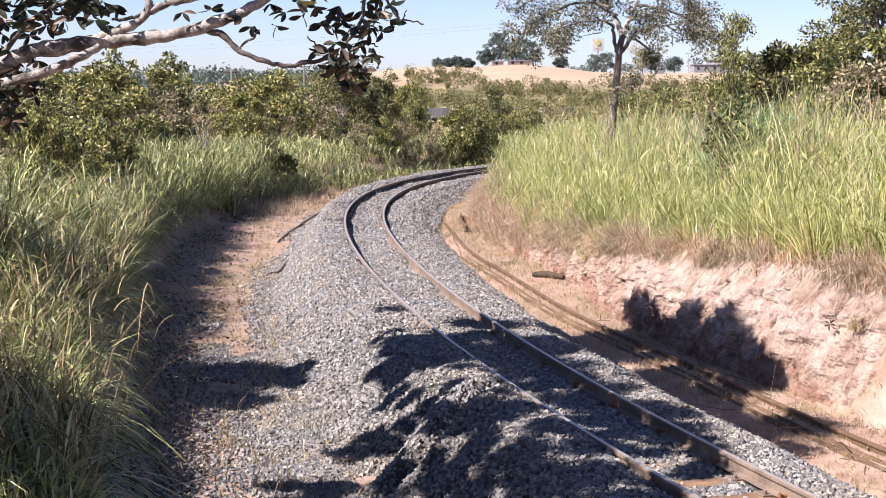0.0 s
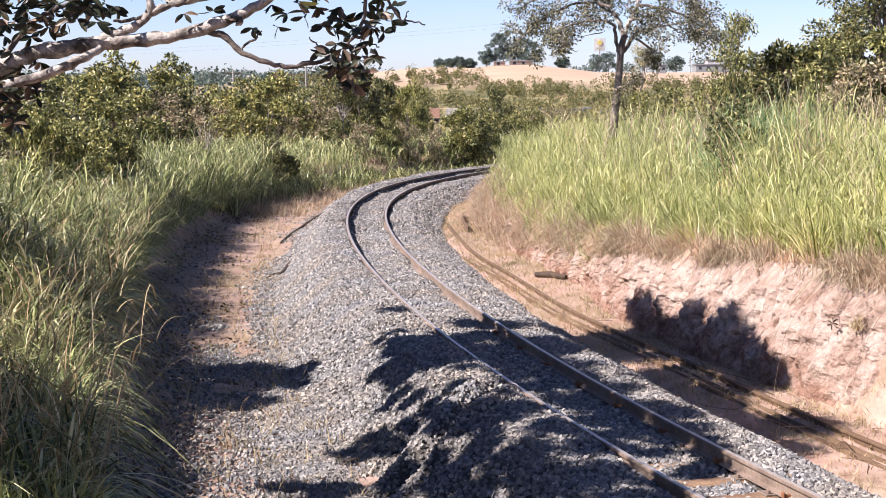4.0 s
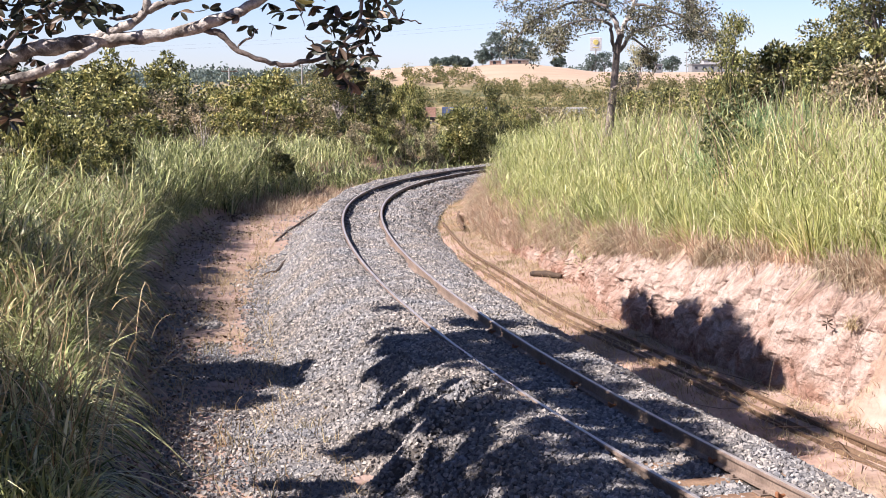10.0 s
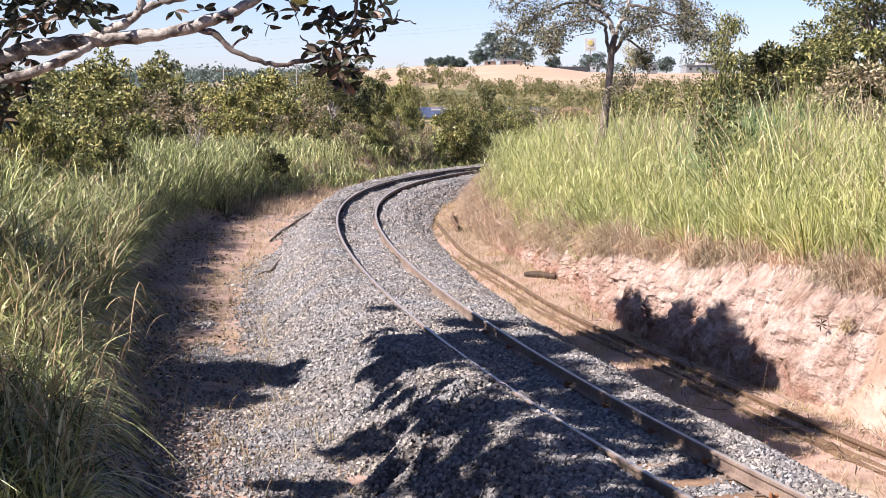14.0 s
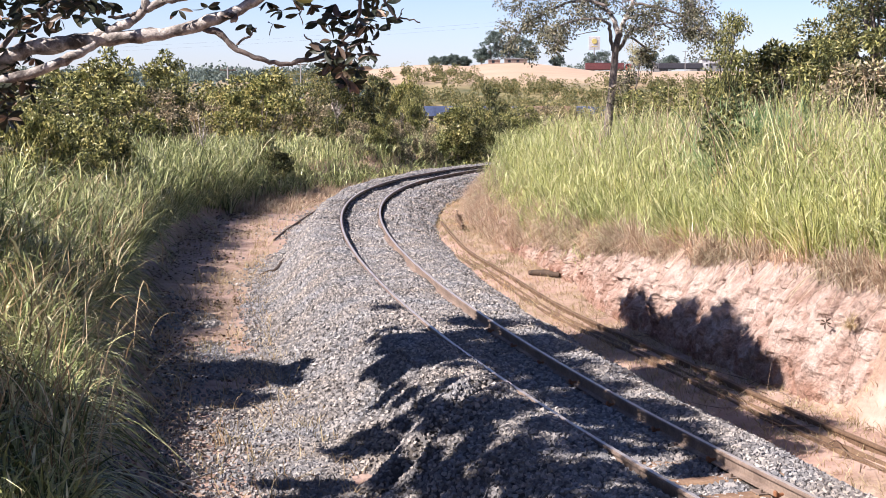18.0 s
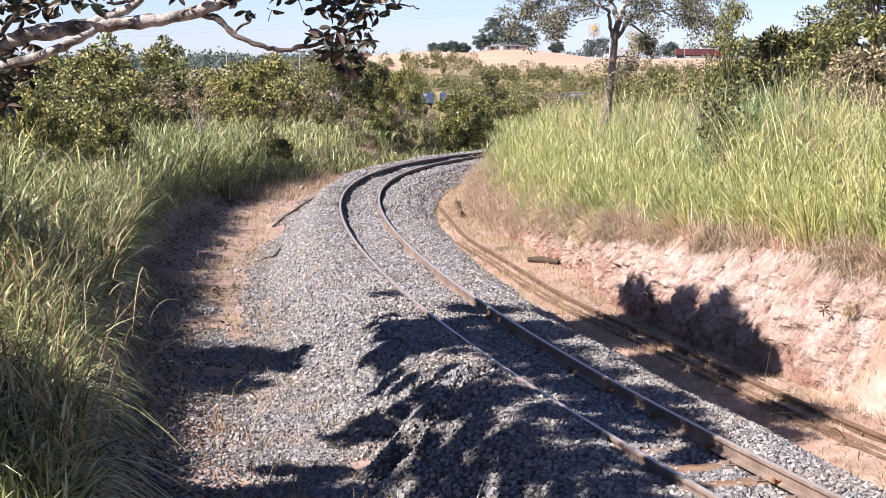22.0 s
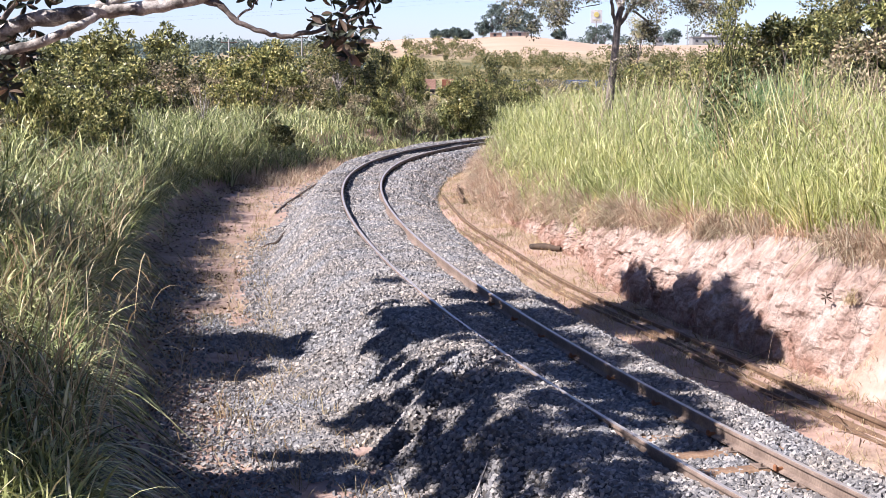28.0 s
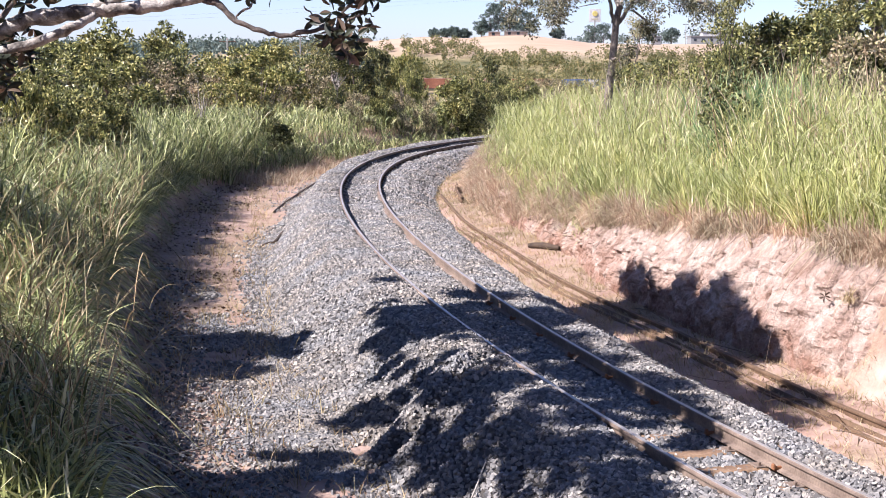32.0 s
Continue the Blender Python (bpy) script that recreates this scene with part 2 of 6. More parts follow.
# distance haze is put into this leaf colour: lighter and bluer than the trees are
M_FARTREE_HAZED = leaf_mat("haze_tinted_far_trees", [(0.0, (0.07, 0.10, 0.095)), (1.0, (0.15, 0.19, 0.165))], 0.2)


# ================= mesh helpers =================
def mesh_np(name, verts, faces, mat, smooth=False):
    """A mesh from arrays; all faces have the same number of corners."""
    verts, faces = np.asarray(verts, np.float32), np.asarray(faces, np.int32)
    me = bpy.data.meshes.new(name)
    me.vertices.add(len(verts))
    me.vertices.foreach_set("co", verts.ravel())
    me.loops.add(faces.size)
    me.loops.foreach_set("vertex_index", faces.ravel())
    me.polygons.add(len(faces))
    me.polygons.foreach_set("loop_start", np.arange(len(faces), dtype=np.int32) * faces.shape[1])
    me.polygons.foreach_set("use_smooth", np.full(len(faces), smooth))
    me.update(calc_edges=True)
    me.validate()
    me.materials.append(mat)
    return me


def under(name, mesh, parent, label=""):
    ob = new(name, mesh)
    ob.parent = parent
    if label:
        tagged(ob, label)
    return ob


def part(name, bm, mat, parent, label=""):
    me = bpy.data.meshes.new(name)
    bm.to_mesh(me)
    bm.free()
    me.materials.append(mat)
    return under(name, me, parent, label)


def box_bm(sx, sy, sz, at=(0, 0, 0), bevel=0.0):
    bm = bmesh.new()
    bmesh.ops.create_cube(bm, size=1, matrix=Matrix.Translation(at) @ Matrix.Diagonal((sx, sy, sz, 1)))
    if bevel:
        bmesh.ops.bevel(bm, geom=bm.edges[:], offset=bevel, segments=1, affect="EDGES")
    return bm


def tube(points, radii, sides=7):
    """A tapered round limb through points: verts, quads."""
    p = np.asarray(points, float)
    r = np.asarray(radii, float)
    d = np.gradient(p, axis=0)
    d /= np.linalg.norm(d, axis=1)[:, None] + 1e-9
    ref = np.array([0.31, 0.17, 0.93])
    a = np.cross(d, ref)
    a /= np.linalg.norm(a, axis=1)[:, None] + 1e-9
    b = np.cross(d, a)
    ang = np.linspace(0, 2 * np.pi, sides, endpoint=False)
    v = p[:, None] + r[:, None, None] * (np.cos(ang)[None, :, None] * a[:, None] + np.sin(ang)[None, :, None] * b[:, None])
    n = len(p)
    i, j = np.meshgrid(np.arange(n - 1), np.arange(sides), indexing="ij")
    j2 = (j + 1) % sides
    q = np.stack([i * sides + j, i * sides + j2, (i + 1) * sides + j2, (i + 1) * sides + j], -1).reshape(-1, 4)
    return v.reshape(-1, 3), q


def spline(points, n):
    """A smooth line through a few points."""
    p = np.asarray(points, float)
    k = np.linspace(0, len(p) - 1, n)
    i = np.clip(k.astype(int), 0, len(p) - 2)
    t = (k - i)[:, None]
    p0, p1, p2, p3 = p[np.maximum(i - 1, 0)], p[i], p[i + 1], p[np.minimum(i + 2, len(p) - 1)]
    return 0.5 * (2 * p1 + (p2 - p0) * t + (2 * p0 - 5 * p1 + 4 * p2 - p3) * t ** 2 + (3 * p1 - p0 - 3 * p2 + p3) * t ** 3)


def merged(pieces):
    vs, fs, n = [], [], 0
    for v, f in pieces:
        vs.append(v)
        fs.append(np.asarray(f) + n)
        n += len(v)
    return np.concatenate(vs), np.concatenate(fs)


def unit(a):
    return a / (np.linalg.norm(a, axis=1)[:, None] + 1e-9)


def leaves(rng, base, length, aspect=0.42, out=None, fold=0.18):
    """Folded pointed leaves, each with six corners in two quads, from their stalk ends along out."""
    n = len(base)
    if out is None:
        out = rng.normal(size=(n, 3)) + np.array([0, 0, 0.15])
    d = unit(out)
    s = unit(np.cross(d, rng.normal(size=(n, 3))))
    nrm = np.cross(d, s)
    L = np.broadcast_to(length, (n,))[:, None] * rng.uniform(0.7, 1.2, (n, 1))
    w = L * aspect * 0.5
    v = np.stack([base, base + d * L * 0.45 + s * w + nrm * w * fold, base + d * L - nrm * L * 0.08,
                  base + d * L * 0.45 - s * w + nrm * w * fold], 1)
    q = np.arange(4 * n).reshape(n, 4)
    return v.reshape(-1, 3), q


def round_leaves(rng, base, length, aspect, out):
    """Broad rounded leathery leaves with a folded midrib."""
    n = len(base)
    d = unit(np.asarray(out, float))
    s_ = unit(np.cross(d, rng.normal(size=(n, 3))))
    nrm = np.cross(d, s_)
    L = np.broadcast_to(length, (n,))[:, None] * rng.uniform(0.7, 1.2, (n, 1))
    t = np.array([0.0, 0.12, 0.35, 0.6, 0.85, 1.0])
    w = np.array([0.03, 0.32, 0.82, 1.0, 0.68, 0.08]) * 0.5 * aspect
    c = base[:, None] + d[:, None] * (L * t[None])[..., None] - nrm[:, None] * (L * 0.22 * t[None] ** 2)[..., None]
    a = c + s_[:, None] * (L * w[None])[..., None] + nrm[:, None] * (L * w[None] * 0.3)[..., None]
    b = c - s_[:, None] * (L * w[None])[..., None] + nrm[:, None] * (L * w[None] * 0.3)[..., None]
    v = np.stack([a, c, b], 2).reshape(-1, 3)
    i = (np.arange(n) * 18)[:, None, None] + (np.arange(5) * 3)[None, :, None]
    q = np.concatenate([i + np.array([0, 1, 4, 3]), i + np.array([1, 2, 5, 4])], 2).reshape(-1, 4)
    return v, q


def blades(rng, root, height, lean, width, seg=4, droop=0.35, spread=0.25):
    """Grass blades that rise, bend over and taper: root (n, 3), height (n), lean (n, 2)."""
    n = len(root)
    t = np.linspace(0, 1, seg + 1)
    lean = lean + rng.normal(size=(n, 2)) * spread
    a = rng.uniform(0, 2 * np.pi, n)
    curl = np.stack([np.cos(a), np.sin(a)], 1) * (rng.uniform(0, 1, n) ** 1.6 * 0.75)[:, None]
    tip = lean + curl
    bend = np.linalg.norm(tip, axis=1)
    dz = t[None] - droop * (bend[:, None] ** 1.3) * t[None] ** 2.4
    c = np.empty((n, seg + 1, 3))
    c[..., :2] = root[:, None, :2] + height[:, None, None] * (lean[:, None] * (0.55 * t)[None, :, None] + tip[:, None] * (0.55 * t ** 2.4)[None, :, None])
    c[..., 2] = root[:, None, 2] + height[:, None] * dz
    b = rng.uniform(0, 2 * np.pi, n)
    side = np.stack([np.cos(b), np.sin(b), np.zeros(n)], 1)
    w = width[:, None] * (0.75 + 0.9 * t - 1.6 * t ** 2.2)[None] * 0.5
    v = np.stack([c - side[:, None] * w[..., None], c + side[:, None] * w[..., None]], 2).reshape(-1, 3)
    k = np.arange(n)[:, None] * (2 * seg + 2) + np.arange(seg)[None] * 2
    q = np.stack([k, k + 1, k + 3, k + 2], -1).reshape(-1, 4)
    return v, q


# ================= the line of the track and the lie of the land =================
# the track's middle: x as a function of y between 6 and 66 m, straight past both ends
C4 = (2.810429e-06, -3.203508e-04, 1.744923e-02, -6.380719e-01, 8.922430)


def mid_x(y):
    return np.polyval(C4, y)


def mid_slope(y):
    return np.polyval(np.polyder(np.array(C4)), y)


def line(u, y0, y1, step=0.25):
    """Points at the offset u (right positive) along the track, for track stations y0 to y1."""
    y = np.arange(y0, y1 + step / 2, step)
    yc = np.clip(y, 6, 66)
    s = mid_slope(yc)
    x = mid_x(yc) + s * (y - yc)
    k = 1 / np.sqrt(1 + s * s)
    u = np.broadcast_to(u, y.shape)
    return np.stack([x + u * k, y - u * s * k], 1), np.stack([s * k, k], 1)


_ML = line(0, -40, 110, 0.1)


def offset(x, y):
    """The signed distance from the track's middle and the station along it."""
    x, y = np.asarray(x, float), np.asarray(y, float)
    u, st = np.empty(x.shape), np.empty(x.shape)
    mx, tx = _ML
    for i in range(0, len(x), 2000):
        dx, dy = x[i:i + 2000, None] - mx[None, :, 0], y[i:i + 2000, None] - mx[None, :, 1]
        k = (dx * dx + dy * dy).argmin(1)
        r = np.arange(len(k))
        u[i:i + 2000] = dx[r, k] * tx[k, 1] - dy[r, k] * tx[k, 0]
        st[i:i + 2000] = mx[k, 1]
    return u, st


def lip(st):
    """The height of the cutting's upper edge along the track."""
    return np.interp(st, [10, 16, 20, 24, 27, 30, 36, 44, 60, 80], [1.4, 1.25, 1.05, 0.88, 0.66, 0.48, 0.42, 0.45, 0.3, 0.0])


def fbm(x, y, seed=0):
    r = np.random.default_rng(seed)
    z = np.zeros(np.shape(x))
    for k in range(7):
        a, f = r.uniform(0, 6.28), 0.5 * 1.9 ** k
        z = z + np.sin((x * np.cos(a) + y * np.sin(a)) * f + r.uniform(0, 6.28)) * 0.6 ** k
    return z


LATTICE = np.random.default_rng(99).uniform(-1, 1, (256, 256))


def vnoise(x, y, octaves=4, rough=0.5):
    """Smooth value noise in the plane, of about unit range."""
    z, a, tot = 0.0, 1.0, 0.0
    x, y = np.asarray(x, float), np.asarray(y, float)
    for k in range(octaves):
        xi, yi = np.floor(x).astype(int), np.floor(y).astype(int)
        fx, fy = x - xi, y - yi
        fx, fy = fx * fx * (3 - 2 * fx), fy * fy * (3 - 2 * fy)
        c = [LATTICE[(xi + i) % 256, (yi + j) % 256] for i in (0, 1) for j in (0, 1)]
        z = z + a * ((c[0] * (1 - fy) + c[1] * fy) * (1 - fx) + (c[2] * (1 - fy) + c[3] * fy) * fx)
        tot, a, x, y = tot + a, a * rough, x * 2.03 + 17.3, y * 2.03 + 5.1
    return z / tot


def land(x, y):
    x, y = np.asarray(x, float).ravel(), np.asarray(y, float).ravel()
    u, st = np.full(x.shape, 50.0), y.copy()
    near = (np.abs(x) < 45) & (y > -40) & (y < 115)
    u[near], st[near] = offset(x[near], y[near])
    u[~near & (x < 0)] = -50
    left = np.interp(u, [-14, -9, -6, -5.25, -4.9, -3.4, -2.4, 0, 1.6, 2.2, 3.2, 3.6],
                     [0.0, 0.1, 0.0, -0.15, -0.74, -0.82, -0.84, -0.85, -0.8, -0.52, -0.42, -0.46])
    h = lip(st)
    right = h + np.interp(u, [4.3, 5.5, 9, 14], [-0.05, 0.10, 0.3, 0.4])
    w = np.clip((u - 3.6) / 0.7, 0, 1)
    z = left * (1 - w) + right * w + 0.03 * fbm(x * 2, y * 2) * (np.abs(u + 0.3) > 2.4)
    z = np.maximum(z, 2.1 - np.clip(np.hypot(x + 0.5, y + 1.5) - 3.0, 0, 99) * 0.5)
    plateau = np.interp(x, [-900, -400, -70, -25, -6, 4, 12, 21, 36, 48, 60, 75, 300], [-5, -3, -1, 5.0, 6.5, 6.3, 6.1, 7.0, 7.1, 5.8, 4.3, 4.0, 4.6])
    far = np.interp(y, [75, 150, 300, 350, 452, 500, 560], [-0.6, -3, -9.6, -10.2, -10.2, -6.5, -1.0])
    k = np.clip((y - 545) / 80, 0, 1)
    k = k * k * (3 - 2 * k)
    far = far * (1 - k) + plateau * k + np.clip((y - 120) / 200, 0, 1) * 0.25 * fbm(x / 9, y / 9, 3)
    k = np.clip((y - 632) / 14, 0, 1)
    far = far * (1 - k) + np.minimum(far, np.interp(x, [-200, 20, 45, 62, 75], [-1.0, 1.2, 2.6, 3.9, 4.2])) * k
    b = np.clip((y - 70) / 45, 0, 1)
    return z * (1 - b) + far * b


def spaced(lo, hi, step, keep, end, most, grow=1.15):
    """Grid lines: close between lo and hi, at most so far apart between the keep bounds, then ever wider."""
    v = list(np.arange(lo, hi, step))
    for sign in (1, -1):
        d = step
        while (v[-1] < end[1]) if sign > 0 else (v[0] > end[0]):
            d *= grow
            edge = v[-1] if sign > 0 else v[0]
            if keep[0] < edge < keep[1]:
                d = min(d, most)
            v.append(edge + d) if sign > 0 else v.insert(0, edge - d)
    return np.array(v)


def sheet(name, X, Y, Z, mat, smooth=True):
    n, m = X.shape
    i, j = np.meshgrid(np.arange(n - 1), np.arange(m - 1), indexing="ij")
    q = np.stack([i * m + j, (i + 1) * m + j, (i + 1) * m + j + 1, i * m + j + 1], -1).reshape(-1, 4)
    return mesh_np(name, np.stack([X.ravel(), Y.ravel(), Z.ravel()], 1), q, mat, smooth)


xs, ys = spaced(-11, 11, 0.16, (-220, 230), (-4500, 4500), 5.0), spaced(11, 72, 0.22, (0, 720), (-400, 5000), 4.0)
GX, GY = np.meshgrid(xs, ys, indexing="ij")
GZ = land(GX, GY).reshape(GX.shape)
ground = new("ground", sheet("ground", GX, GY, GZ, M_GROUND))
tagged(ground, "dry reddish earth with dead grass and a worn service path", "ground", kind="structure")

# ballast: a raised bed with sloping shoulders
stations = np.arange(9, 96, 0.25)
BU = np.array([-2.85, -2.55, -2.2, -1.8, -1.5, -1.3, -1.0, -0.7, -0.56, -0.45, -0.35, 0, 0.35, 0.7, 1.0, 1.25, 1.5, 1.75, 2.0, 2.2])
BZ = np.array([-0.88, -0.78, -0.58, -0.33, -0.15, -0.07, -0.045, -0.045, -0.05, -0.14, -0.165, -0.18, -0.18, -0.18, -0.17, -0.18, -0.25, -0.40, -0.53, -0.66])


def taper(st):
    """How far the left shoulder spreads along the track, as a share of its full width."""
    return np.interp(st, [24, 28, 33, 41, 47, 51, 60], [0.90, 0.84, 0.72, 0.46, 0.5, 0.6, 0.62])


def bed_z(u, st):
    """The height of the stone bed; farther along it covers the sleepers."""
    wide = np.where(u < -1, -1 + (u + 1) / taper(st), u)
    return np.interp(wide, BU, BZ) - np.interp(st, [28, 36], [0, 0.05]) * (np.abs(u) < 0.4) + 0.03 * vnoise(u * 1.5, st * 0.8) + np.interp(st, [14.5, 18], [0.002, 0.032]) * (np.abs(u) < 1.3)


def rut(x, y):
    """A furrow scraped across the shoulder, with a ridge of stones on each side."""
    a, b = np.array([0.62, 18.7]), np.array([-0.9, 16.0])
    d = (b - a) / np.linalg.norm(b - a)
    q = np.stack([x, y], -1) - a
    along, off = q @ d, q[..., 0] * d[1] - q[..., 1] * d[0]
    off = off + 0.12 * np.sin(along * 1.3)
    on = np.clip(along + 0.4, 0, 1) * np.clip(3.5 - along, 0, 1)
    return on * (-0.15 * np.exp(-(off / 0.11) ** 2) + 0.09 * np.exp(-((np.abs(off) - 0.27) / 0.13) ** 2) - 0.11 * np.exp(-((off - 0.72) / 0.14) ** 2))


def surface_z(x, y):
    """The height of what one would stand on at a place: stones or earth."""
    u, st = offset(np.array([x]), np.array([y]))
    if -1 - 1.78 * taper(st[0]) < u[0] < 2.1:
        return float(bed_z(u, st)[0])
    return float(land([x], [y])[0])


def bed():
    X, Y, Z = [], [], []
    fine = np.interp(np.arange(0, 19.01, 0.25), np.arange(20), BU)
    for u in fine:
        st = np.arange(9, 95.9, 0.15)
        us = np.where(u < -1, -1 + (u + 1) * taper(st), u)
        p, _ = line(us, 9, st[-1], 0.15)
        X.append(p[:, 0]), Y.append(p[:, 1])
        Z.append(bed_z(us, st) + 0.02 * fbm(p[:, 0] * 3, p[:, 1] * 3, 5) + rut(p[:, 0], p[:, 1]))
    ob = new("ballast_bed", sheet("ballast_bed", np.array(X), np.array(Y), np.array(Z), M_BED))
    return tagged(ob, "grey crushed stone bed under the railway track", "ballast", kind="structure")


bed()


def stones(name, y0, y1, count, size, u0, u1, seed):
    """Loose angular stones lying on the bed: one mesh of many small lumps."""
    rng = np.random.default_rng(seed)
    st = rng.uniform(y0, y1, count)
    u = rng.uniform(u0, u1, count)
    u = np.where((u < -1) & (u0 > -2.95), -1 + (u + 1) * taper(st) * 1.03, u)
    u = u - np.abs(rng.normal(0, 0.2, count)) * np.clip((-u - 1.6) / 0.6, 0, 1)
    if name == "scattered_stones" and u0 > -2.95:
        u = -1 - 1.8 * taper(st) - rng.exponential(0.28, count)
    s = mid_slope(np.clip(st, 6, 66))
    x0 = mid_x(np.clip(st, 6, 66)) + s * (st - np.clip(st, 6, 66))
    k = 1 / np.sqrt(1 + s * s)
    x, y = x0 + u * k, st - u * s * k
    inside = (u > -1 - 1.78 * taper(st)) & (u < 2.1)
    z = np.where(inside, bed_z(u, st) + 0.02 * fbm(x * 3, y * 3, 5) + rut(x, y), -10)
    z = np.where(inside, z, land(x, y))
    r = size * rng.uniform(0.6, 1.35, count)
    z = z - np.where(np.abs(np.abs(u) - 0.5) < 0.05, 0.2, np.where(np.abs(np.abs(u) - 0.5) < 0.12, 0.02, 0.0))
    if name == "scattered_stones":
        # bare patches of dirt between them
        z = np.where(vnoise(x * 1.1 + 4, y * 0.7 + 11, 3) < -0.12, z - 0.3, z)
    # broken blocks: eight jittered corners, turned every way
    iv = np.array([(i, j, k) for i in (-1, 1) for j in (-1, 1) for k in (-1, 1)], float)
    fi = np.array([(0, 1, 3, 2), (4, 6, 7, 5), (0, 4, 5, 1), (2, 3, 7, 6), (0, 2, 6, 4), (1, 5, 7, 3)])
    v = (iv[None] * rng.uniform(0.35, 1.0, (count, 8, 3))) * rng.uniform(0.6, 1.15, (count, 1, 3))
    q = unit(rng.normal(size=(count, 4)))
    w_, a_, b_, c_ = q.T
    turn = np.stack([1 - 2 * (b_ * b_ + c_ * c_), 2 * (a_ * b_ - c_ * w_), 2 * (a_ * c_ + b_ * w_),
                     2 * (a_ * b_ + c_ * w_), 1 - 2 * (a_ * a_ + c_ * c_), 2 * (b_ * c_ - a_ * w_),
                     2 * (a_ * c_ - b_ * w_), 2 * (b_ * c_ + a_ * w_), 1 - 2 * (a_ * a_ + b_ * b_)], 1).reshape(count, 3, 3)
    v = np.einsum("nij,nkj->nki", turn, v) * r[:, None, None]
    v = v + np.stack([x, y, z + r * 0.3], 1)[:, None]
    f = fi[None] + (np.arange(count) * 8)[:, None, None]
    ob = new(name, mesh_np(name, v.reshape(-1, 3), f.reshape(-1, 4), M_STONE))
    return tagged(ob, "loose angular grey crushed stones of the track bed", "ballast stones", kind="stuff")


stones("ballast_stones", 12.5, 23, 46000, 0.027, -2.9, 2.1, 1)
stones("ballast_stones", 23, 38, 56000, 0.026, -2.9, 2.1, 2)
stones("ballast_stones", 38, 70, 42000, 0.031, -2.85, 2.05, 3)
stones("scattered_stones", 12.5, 22, 9000, 0.026, -5.6, -2.6, 4)
stones("scattered_stones", 12.5, 30, 9500, 0.028, -3.5, -2.4, 8)
stones("scattered_stones", 22, 32, 2500, 0.029, -4.4, -2.5, 6)
stones("scattered_stones", 26, 60, 2600, 0.031, -2.94, -2.6, 9)
stones("scattered_stones", 13, 26, 2200, 0.023, 2.0, 2.9, 5)

# ================= track =================
RAIL_PROFILE = [(-0.060, -0.150), (0.060, -0.150), (0.060, -0.138), (0.009, -0.122), (0.009, -0.042), (0.033, -0.032), (0.033, -0.006),
                (0.026, -0.0015), (-0.026, -0.0015), (-0.033, -0.006), (-0.033, -0.032), (-0.009, -0.042), (-0.009, -0.122), (-0.060, -0.138)]


def swept(name, profile, p, z, mat, lean=0.0):
    """A constant section along a line in plan."""
    d = np.gradient(p, axis=0)
    d /= np.linalg.norm(d, axis=1)[:, None]
    n = np.stack([d[:, 1], -d[:, 0]], 1)
    c, s = math.cos(lean), math.sin(lean)
    pr = np.array([(a * c - b * s, a * s + b * c) for a, b in profile])
    z = np.broadcast_to(z, (len(p),))
    v = np.concatenate([p[:, None] + n[:, None] * pr[None, :, :1], (z[:, None] + pr[None, :, 1])[..., None]], 2)
    m = len(pr)
    i, j = np.meshgrid(np.arange(len(p) - 1), np.arange(m), indexing="ij")
    j2 = (j + 1) % m
    q = np.stack([i * m + j, (i + 1) * m + j, (i + 1) * m + j2, i * m + j2], -1).reshape(-1, 4)
    return mesh_np(name, v.reshape(-1, 3), q, mat)


M_ANCHOR = rough_mat("rust_orange", [(0.3, (0.19, 0.076, 0.0317)), (0.7, (0.329, 0.152, 0.0697))], 6, 60, 0.8, 0.4, 0.004)


def running_rail(side):
    rail = new("rail")
    tagged(rail, "rusty steel running rail with a bright worn top", "rail", group="running rails")
    p, _ = line(side * 0.5, 7, 96, 0.25)
    under("rail_body", swept("rail_body", RAIL_PROFILE, p, 0.0, M_RUST), rail)
    under("rail_head", swept("rail_head", [(-0.020, -0.005), (0.020, -0.005), (0.020, 0.003), (-0.020, 0.003)], p, 0.0, M_SHINE), rail, "bright worn running surface")
    y = 12.6
    while y < 24:
        p, t = line(side * 0.5, y, y, 1)
        a = math.degrees(math.atan2(-t[0, 0], t[0, 1]))
        clamp = part("rail_anchor", box_bm(0.15, 0.035, 0.05, (0, 0, 0), 0.008), M_ANCHOR, rail, "rust orange clamp under the rail")
        clamp.matrix_basis = pose(p[0, 0], p[0, 1], -0.128, 0, 0, a)
        lug = part("anchor_lug", box_bm(0.03, 0.05, 0.06, (-0.085, 0, 0.02), 0.01), M_ANCHOR, clamp)
        y += 1.32
    # the clips that hold the rail farther along
    y = 42.0
    bm = box_bm(0.15, 0.07, 0.05, (0, 0, 0), 0.012)
    clip = bpy.data.meshes.new("rail_clip")
    bm.to_mesh(clip)
    bm.free()
    clip.materials.append(M_LOG)
    while y < 68:
        p, t = line(side * 0.5, y, y, 1)
        under("rail_clip", clip, rail).matrix_basis = pose(p[0, 0], p[0, 1], -0.10, 0, 0, math.degrees(math.atan2(-t[0, 0], t[0, 1])))
        y += 0.66
    return rail


for side in (-1, 1):
    running_rail(side)


